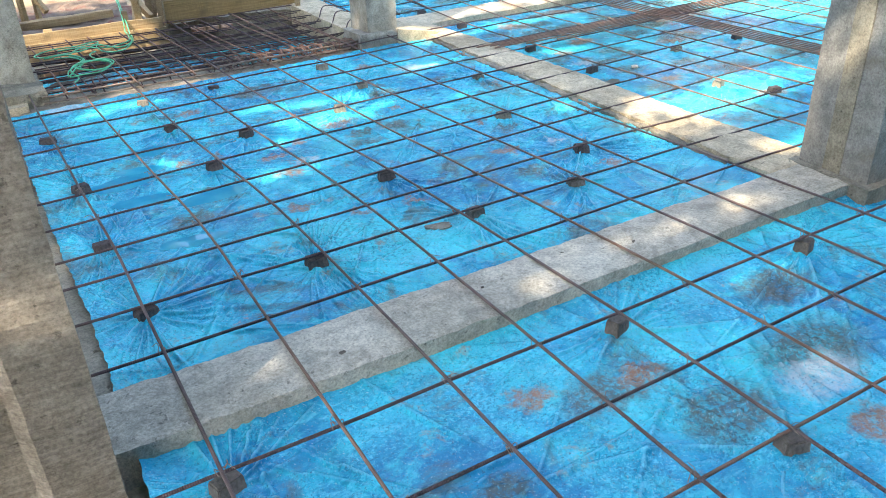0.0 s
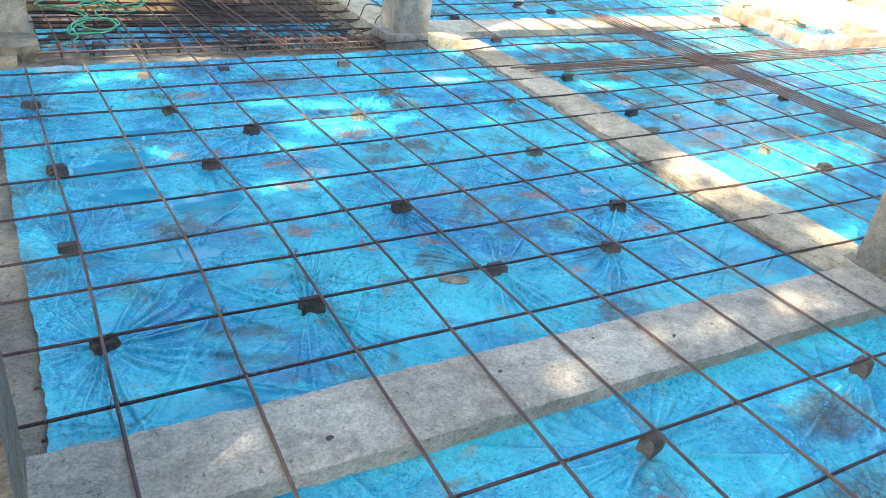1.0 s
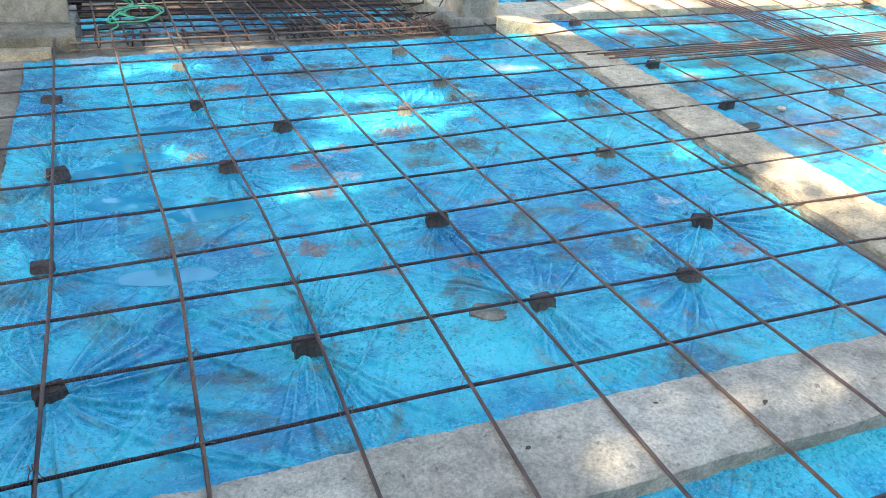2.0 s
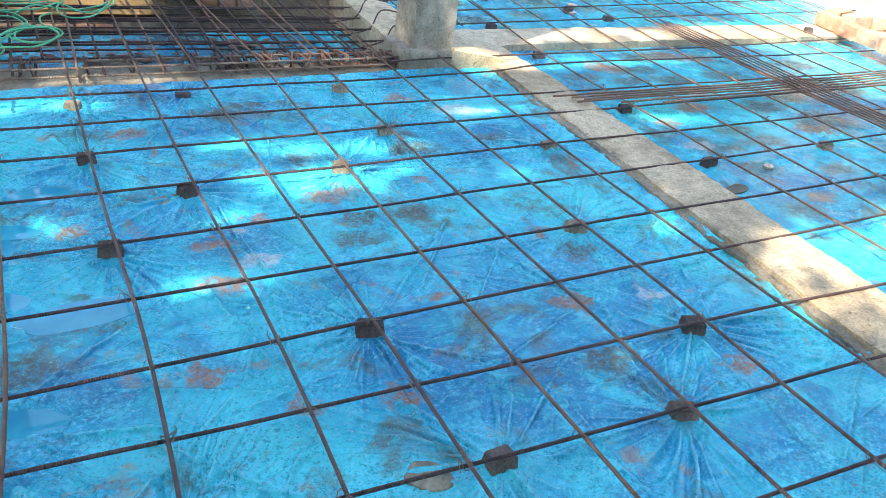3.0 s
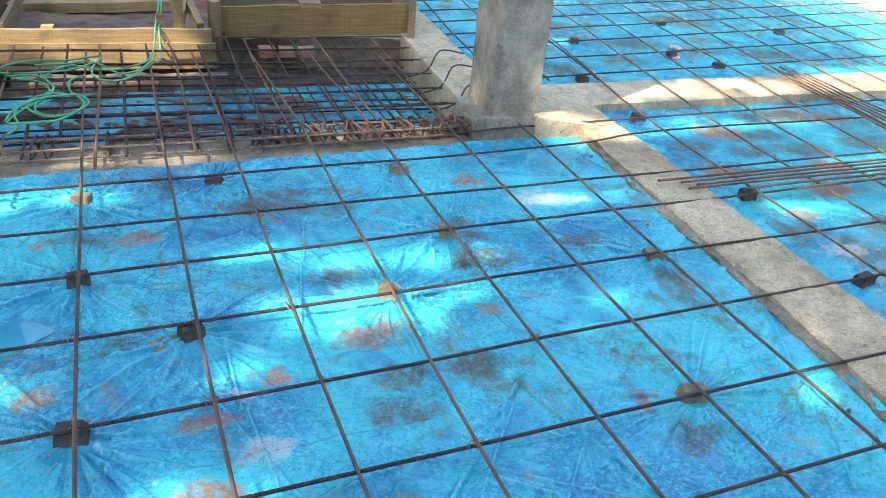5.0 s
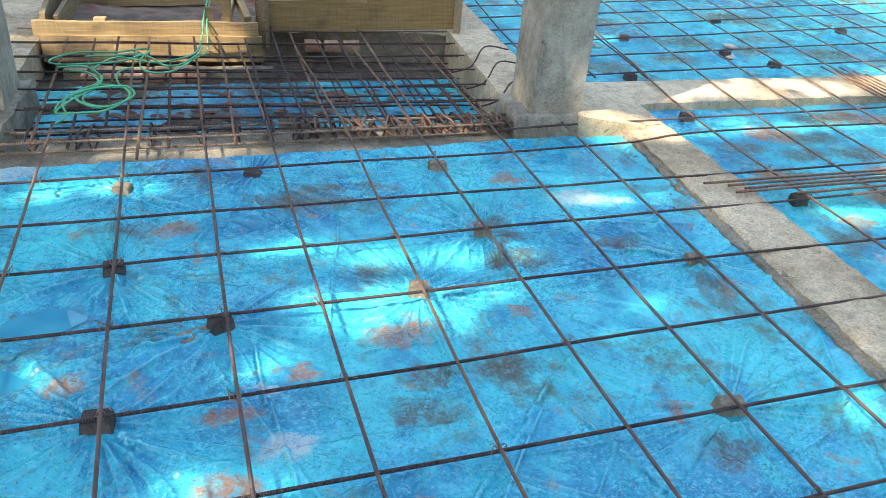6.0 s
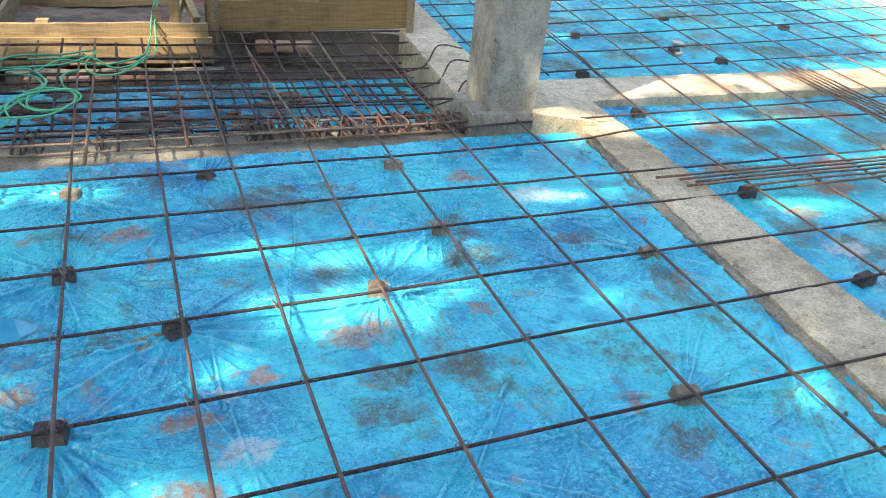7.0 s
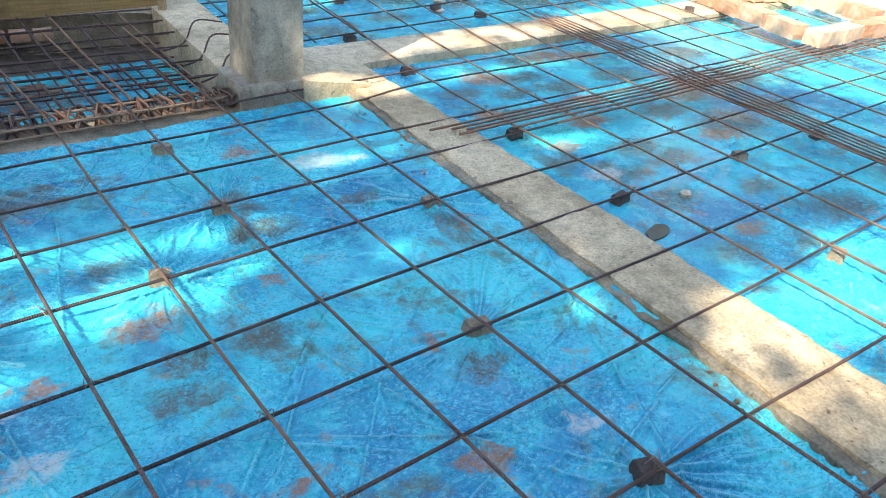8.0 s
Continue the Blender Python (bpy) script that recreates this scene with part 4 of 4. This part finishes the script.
hose([(0.99, 7.4, 0.50), (0.985, 6.9, 0.34), (0.96, 6.52, 0.20), (0.955, 6.43, 0.17), (0.95, 6.33, 0.06), (0.92, 6.05, 0.11), (0.82, 5.82, 0.115), (0.70, 5.80, 0.12), (0.65, 5.95, 0.12), (0.68, 6.12, 0.125),
      (0.52, 6.06, 0.125), (0.36, 6.06, 0.12), (0.27, 6.0, 0.12), (0.26, 5.92, 0.12), (0.38, 5.88, 0.12), (0.55, 5.92, 0.12), (0.66, 6.02, 0.13)], "thin green plastic hose hanging over the form board")
hose([(0.97, 7.4, 0.46), (0.965, 6.8, 0.30), (0.94, 6.46, 0.19), (0.93, 6.40, 0.12), (0.90, 6.1, 0.115), (0.74, 5.92, 0.12), (0.55, 5.98, 0.125), (0.46, 5.82, 0.12), (0.52, 5.66, 0.12), (0.47, 5.52, 0.12), (0.46, 5.42, 0.12),
      (0.54, 5.30, 0.12), (0.64, 5.36, 0.12), (0.66, 5.52, 0.12), (0.56, 5.58, 0.125), (0.46, 5.52, 0.125), (0.42, 5.36, 0.12), (0.44, 5.26, 0.1), (0.40, 5.2, 0.09)], "thin green plastic hose tangled on the bar grid")
hose([(0.36, 5.80, 0.12), (0.46, 5.74, 0.125), (0.52, 5.62, 0.12), (0.50, 5.50, 0.12), (0.44, 5.40, 0.12), (0.40, 5.28, 0.11), (0.46, 5.24, 0.12), (0.58, 5.28, 0.12), (0.66, 5.42, 0.125), (0.60, 5.60, 0.125),
      (0.58, 5.74, 0.125), (0.64, 5.84, 0.125)], "loose loop of green plastic hose on the bar grid")


hose([(0.40, 5.98, 0.13), (0.52, 6.0, 0.13), (0.62, 6.04, 0.13), (0.70, 5.98, 0.13), (0.78, 5.88, 0.125), (0.86, 5.90, 0.125), (0.91, 6.0, 0.125), (0.94, 6.2, 0.12)], "short strand of green plastic hose on the bar grid")
hose([(0.30, 5.84, 0.12), (0.42, 5.82, 0.13), (0.50, 5.72, 0.13), (0.53, 5.60, 0.13), (0.48, 5.46, 0.12), (0.50, 5.36, 0.12), (0.60, 5.32, 0.125), (0.68, 5.44, 0.125), (0.62, 5.54, 0.13), (0.50, 5.50, 0.13), (0.41, 5.40, 0.12), (0.39, 5.30, 0.11)], "coiled end of green plastic hose on the bar grid")


# ---- small litter on the sheets ----
def flake(name, x, y, z, sx, sy, turn, material, label, category, seed, thick=0.003):
    n = 18
    pts = []
    for k in range(n):
        a = 2 * math.pi * k / n
        r = 1 + 0.35 * noise.noise(Vector((math.cos(a) * 1.4, math.sin(a) * 1.4, seed)))
        pts.append((sx * r * math.cos(a), sy * r * math.sin(a)))
    verts = [(0, 0, thick)] + [(px, py, thick * 0.7) for px, py in pts] + [(px * 1.03, py * 1.03, -0.004) for px, py in pts]
    faces = [(0, 1 + k, 1 + (k + 1) % n) for k in range(n)] + [(1 + k, 1 + n + k, 1 + n + (k + 1) % n, 1 + (k + 1) % n) for k in range(n)]
    ob = link_mesh(name, verts, faces, material)
    ob.matrix_basis = pose(x, y, z, 0, 0, turn)
    return tagged(ob, label, category)


flake("puddle", 3.33, 3.53, 0.008, 0.075, 0.034, 20, PUDDLE, "dark shallow puddle on the sheet beside a beam", "puddle", 1)
for x, y, rx, ry, turn in PUDDLES:
    flake("puddle", x, y, -0.0025, rx, ry, turn, WATER, "shallow clear puddle standing on the blue sheet", "puddle", x * 9, 0.001)
flake("plaster_shard", 3.68, 3.70, 0.012, 0.032, 0.022, 35, PLASTER, "small pale plaster shard on the sheet", "plaster shard", 8, 0.008)
flake("plaster_shard", 4.33, 6.52, 0.012, 0.05, 0.03, 60, PLASTER, "pale plaster shard on the shaded sheet", "plaster shard", 2, 0.01)
flake("plaster_shard", 4.48, 6.76, 0.012, 0.055, 0.035, 110, PLASTER, "pale plaster shard on the shaded sheet", "plaster shard", 3, 0.012)
flake("mortar_flake", 1.00, 3.85, 0.003, 0.055, 0.03, 10, MORTAR, "flat grey mortar flake on the sheet", "mortar flake", 4, 0.006)
flake("mortar_flake", 1.40, 2.42, 0.003, 0.06, 0.04, -30, MORTAR, "flat grey mortar flake on the sheet", "mortar flake", 5, 0.006)

# ---- crumbs of mortar and stone ----
def crumb_mesh(seed):
    bm = bmesh.new()
    bmesh.ops.create_icosphere(bm, subdivisions=2, radius=1.0)
    for v in bm.verts:
        v.co += wob(v.co, 1.3, 0.55, seed)
        v.co.z *= 0.7
    me = bpy.data.meshes.new("mortar_crumb")
    bm.to_mesh(me)
    bm.free()
    me.materials.append(BLOCK_PALE_LIT)
    return me


CRUMBS = [crumb_mesh(k + 0.3) for k in range(4)]
rng = random.Random(31)
spots = [(0.09 + rng.uniform(-0.02, 0.05), rng.uniform(2.0, 4.2), 0.004) for _ in range(9)] + [(0.12 + rng.uniform(-0.04, 0.08), 1.62 + rng.uniform(-0.06, 0.05), -0.030) for _ in range(6)]
spots += [(2.83 + rng.uniform(-0.05, 0.04), rng.uniform(2.3, 5.0), 0.010) for _ in range(14)] + [(2.9 + rng.uniform(0, 0.2), 2.05 + rng.uniform(-0.05, 0.12), 0.046) for _ in range(6)]
spots += [(rng.uniform(0.3, 2.3), 5.12 + rng.uniform(-0.04, 0.06), 0.022) for _ in range(10)]
for x, y, z in spots:
    ob = new("mortar_crumb", rng.choice(CRUMBS))
    r = rng.uniform(0.004, 0.010)
    ob.matrix_basis = pose(x, y, z + r * 0.3, rng.uniform(0, 360), 0, rng.uniform(0, 360)) @ Matrix.Diagonal((r, r, r, 1))
    tagged(ob, "small broken crumb of grey mortar beside the beam", "mortar crumb", group="mortar crumbs")
# thin dark discs on the beam top paint in the shade of small holes
for x, y, sx in ((1.905, 1.822, 0.016), (0.70, 1.775, 0.013), (1.62, 1.90, 0.009), (1.25, 1.86, 0.007)):
    flake("hole_shade_disc", x, y, 0.0505, sx, sx * 0.6, 10, DARK_SOIL, "flat dark disc painted in for a shaded hole in the concrete beam", "hole", x, 0.0015)

# clods of soil fallen on the sunken bay's sheet, also added to darken it as shade
rng = random.Random(77)
verts, faces = [], []
for k in range(110):
    cx, cy = (rng.gauss(1.0, 0.38), rng.gauss(5.80, 0.07)) if k % 2 else (rng.gauss(1.6, 0.4), rng.gauss(6.12, 0.10))
    if not (0.2 < cx < 2.3 and 5.4 < cy < 6.4):
        continue
    r = rng.uniform(0.006, 0.02) * (2.0 if k % 17 == 0 else 1.0)
    base, turn = len(verts), rng.uniform(0, 6.28)
    for p in CRUMBS[k % 4].vertices:
        x, y = p.co.x * math.cos(turn) - p.co.y * math.sin(turn), p.co.x * math.sin(turn) + p.co.y * math.cos(turn)
        verts.append((cx + r * 1.9 * x, cy + r * 1.2 * y, -0.107 + r * 0.35 * p.co.z))
    faces += [tuple(base + i for i in q.vertices) for q in CRUMBS[k % 4].polygons]
tagged(link_mesh("soil_clods", verts, faces, RED_SOIL), "scattered clods of brown soil that also stand in for the sunken sheet's shade", "soil", kind="stuff")

# ---- unseen leaf belts added to block skylight ----
def unseen_tree_belt(label, count, angles, near, far, height, seed):
    """Unseen leaf belt added round the site, past the bays, to block skylight."""
    r_ = random.Random(seed)
    v, f = [], []
    for k in range(count):
        a = r_.uniform(*angles)
        d = r_.uniform(near, far)
        top = height + 0.3 * height * noise.noise(Vector((a * 4, d * 0.3, seed)))
        c = Vector((2 + d * math.cos(a), 3 + d * math.sin(a), r_.uniform(0, 1) ** 0.8 * top))
        n = Vector((r_.uniform(-1, 1), r_.uniform(-1, 1), r_.uniform(-0.3, 1))).normalized()
        s = n.orthogonal().normalized() * r_.uniform(0.25, 0.6)
        t = n.cross(s).normalized() * r_.uniform(0.2, 0.45)
        b = len(v)
        v += [c - s, c + t, c + s, c - t]
        f.append((b, b + 1, b + 2, b + 3))
    tagged(link_mesh("unseen_tree_belt", v, f, LEAF), label, "trees", kind="stuff")


# the first darkens reflections in the sheets, the others cut light from the sides
unseen_tree_belt("unseen belt of dark leaves added behind the site to darken reflections", 12000, (-0.35, 2.4), 17, 24, 10.0, 21)
unseen_tree_belt("unseen dense dark leaves added beside the site to block skylight", 6500, (2.2, 3.25), 8.5, 12, 5.0, 22)
unseen_tree_belt("unseen dense dark leaves added beside the site to block skylight", 11000, (4.02, 5.7), 7.5, 11, 8.5, 23)

# ---- sunlit yard beyond the bays ----
structure_box("yard_slab", [(7.75, 3.0), (13.0, 3.0), (13.0, 9.5), (7.75, 9.5)], -0.3, 0.06, (20, 20, 2), PLASTER, 41, "bright dusty concrete yard slab in full sun", "slab", 0.01)
column([(7.9, 7.0), (8.3, 7.0), (8.3, 7.4), (7.9, 7.4)], 0.0, 2.9, PLASTER, 42, "pale plastered column in full sun")
column([(8.9, 6.9), (9.3, 6.9), (9.3, 7.3), (8.9, 7.3)], 0.0, 2.9, PLASTER, 43, "pale plastered column in full sun")
structure_box("cement_heap", [(9.6, 5.6), (11.5, 5.6), (11.5, 7.0), (9.6, 7.0)], 0.0, 0.5, (20, 20, 6), MORTAR, 44, "heap of grey cement mix on the slab", "cement heap", 0.06,
              lambda p, u, v, w: Vector((10.5 + (p.x - 10.5) * (1 - 0.55 * w), 6.3 + (p.y - 6.3) * (1 - 0.55 * w), p.z)) + wob(p, 3, 0.09, 44))
v, f = tube([(0.24 * math.cos(k * math.pi / 12), 0, 0.24 * math.sin(k * math.pi / 12)) for k in range(24)], 0.06, 8, True)
tyre = link_mesh("tyre", v, f, RUBBER, True)
tyre.matrix_basis = pose(9.75, 6.95, 0.36, -12, 0, 35)
tagged(tyre, "black rubber tyre leaning beside the cement heap", "tyre")


# ---- shade tree over the site ----
LIT = [(1.66, 3.93, 0.36, 0.15), (1.42, 3.90, 0.22, 0.11), (1.72, 4.20, 0.42, 0.09), (1.28, 4.29, 0.22, 0.08), (1.11, 3.29, 0.16, 0.09), (1.22, 3.72, 0.12, 0.10),
       (0.60, 4.76, 0.36, 0.09), (0.62, 3.74, 0.16, 0.06), (2.46, 4.58, 0.20, 0.08), (2.72, 4.55, 0.10, 0.06), (2.40, 3.84, 0.12, 0.08), (2.10, 2.68, 0.14, 0.06), (2.78, 3.3, 0.14, 0.09),
       (3.08, 2.78, 0.30, 0.30), (3.30, 2.95, 0.34, 0.24), (3.62, 2.95, 0.5, 0.26), (4.2, 3.0, 0.7, 0.26), (3.60, 4.34, 0.26, 0.10), (3.05, 5.22, 0.34, 0.18), (2.25, 1.5, 0.22, 0.05), (3.25, 2.2, 0.16, 0.10), (3.52, 2.20, 0.15, 0.11), (4.0, 2.36, 0.14, 0.10), (0.42, 1.95, 0.22, 0.12), (1.50, 1.80, 0.16, 0.05), (2.05, 1.86, 0.28, 0.05), (2.65, 1.86, 0.28, 0.06),
       (0.7, 6.52, 0.75, 0.20), (0.8, 8.7, 0.9, 0.7), (1.95, 6.72, 0.45, 0.07), (3.4, 6.92, 0.35, 0.13), (2.05, 5.26, 0.36, 0.09), (0.75, 5.10, 0.55, 0.07), (3.8, 5.30, 0.6, 0.13), (4.3, 4.75, 0.5, 0.12)]


def in_sun(x, y):
    if x > 5.5 + 0.6 * noise.noise(Vector((x, y, 3.0))) and y < 6.4:
        return True
    if x > 6.2 and y < 7.0 or y > 9.6:
        return True
    if x > 3.25 and abs(y - (5.70 + 0.075 * (x - 3))) < 0.17 + 0.1 * noise.noise(Vector((x * 1.5, 2, 0))):
        return True
    for cx, cy, rx, ry in LIT:
        if ((x - cx) / rx) ** 2 + ((y - cy) / ry) ** 2 < 1 + 1.1 * noise.noise(Vector((x * 5, y * 8, 0))) + 0.9 * noise.noise(Vector((x * 11, y * 15, 4))):
            return True
    return False


def tree():
    top = empty("tree", (-8.4, 0.8, -0.15), "broad leafy shade tree beside the building site", "tree")
    trunk = [(-8.4, 0.8, -0.2), (-8.3, 0.8, 2.0), (-7.8, 0.7, 4.2), (-6.8, 0.6, 6.0), (-5.6, 0.5, 7.4)]
    verts, faces = [], []

    def limb(path, r0, r1):
        pts = smooth_path(path, 5)
        for i, p in enumerate(pts):
            r = r0 + (r1 - r0) * i / (len(pts) - 1)
            for k in range(8):
                a = k * math.pi / 4
                verts.append(p + Vector((r * math.cos(a), r * math.sin(a), 0)) + wob(p, 3, 0.02))
        base = len(verts) - 8 * len(pts)
        for i in range(len(pts) - 1):
            for k in range(8):
                faces.append((base + i * 8 + k, base + i * 8 + (k + 1) % 8, base + (i + 1) * 8 + (k + 1) % 8, base + (i + 1) * 8 + k))

    limb(trunk, 0.22, 0.09)
    r_ = random.Random(6)
    for k in range(9):
        a = k * 0.7 + r_.uniform(-0.2, 0.2)
        s = Vector(trunk[2 + k % 2])
        limb([s, s + Vector((2.0 * math.cos(a), 2.0 * math.sin(a), 1.4)), s + Vector((4.6 * math.cos(a), 4.6 * math.sin(a), 2.6))], 0.10, 0.02)
    under(link_mesh("trunk", verts, faces, BARK, True), top)
    lv, lf = [], []
    made = 0
    while made < 64000:
        x, y = r_.uniform(-3.0, 6.6), r_.uniform(-2.2, 9.8)
        if in_sun(x, y) and r_.random() < 0.98:
            continue
        h = r_.uniform(6.0, 8.6)
        c = Vector((x, y, 0)) + TO_SUN * (h / TO_SUN.z)
        d = Vector((r_.uniform(-1, 1), r_.uniform(-1, 1), r_.uniform(-0.5, 0.5))).normalized()
        s = d.cross(Vector((r_.uniform(-.5, .5), r_.uniform(-.5, .5), 1))).normalized()
        ln, wd = r_.uniform(0.075, 0.12), r_.uniform(0.036, 0.058)
        b = len(lv)
        lv += [c - d * ln, c + s * wd - d * ln * 0.2, c + d * ln, c - s * wd - d * ln * 0.2]
        lf.append((b, b + 1, b + 2, b + 3))
        made += 1
    under(link_mesh("crown", lv, lf, LEAF), top)


tree()
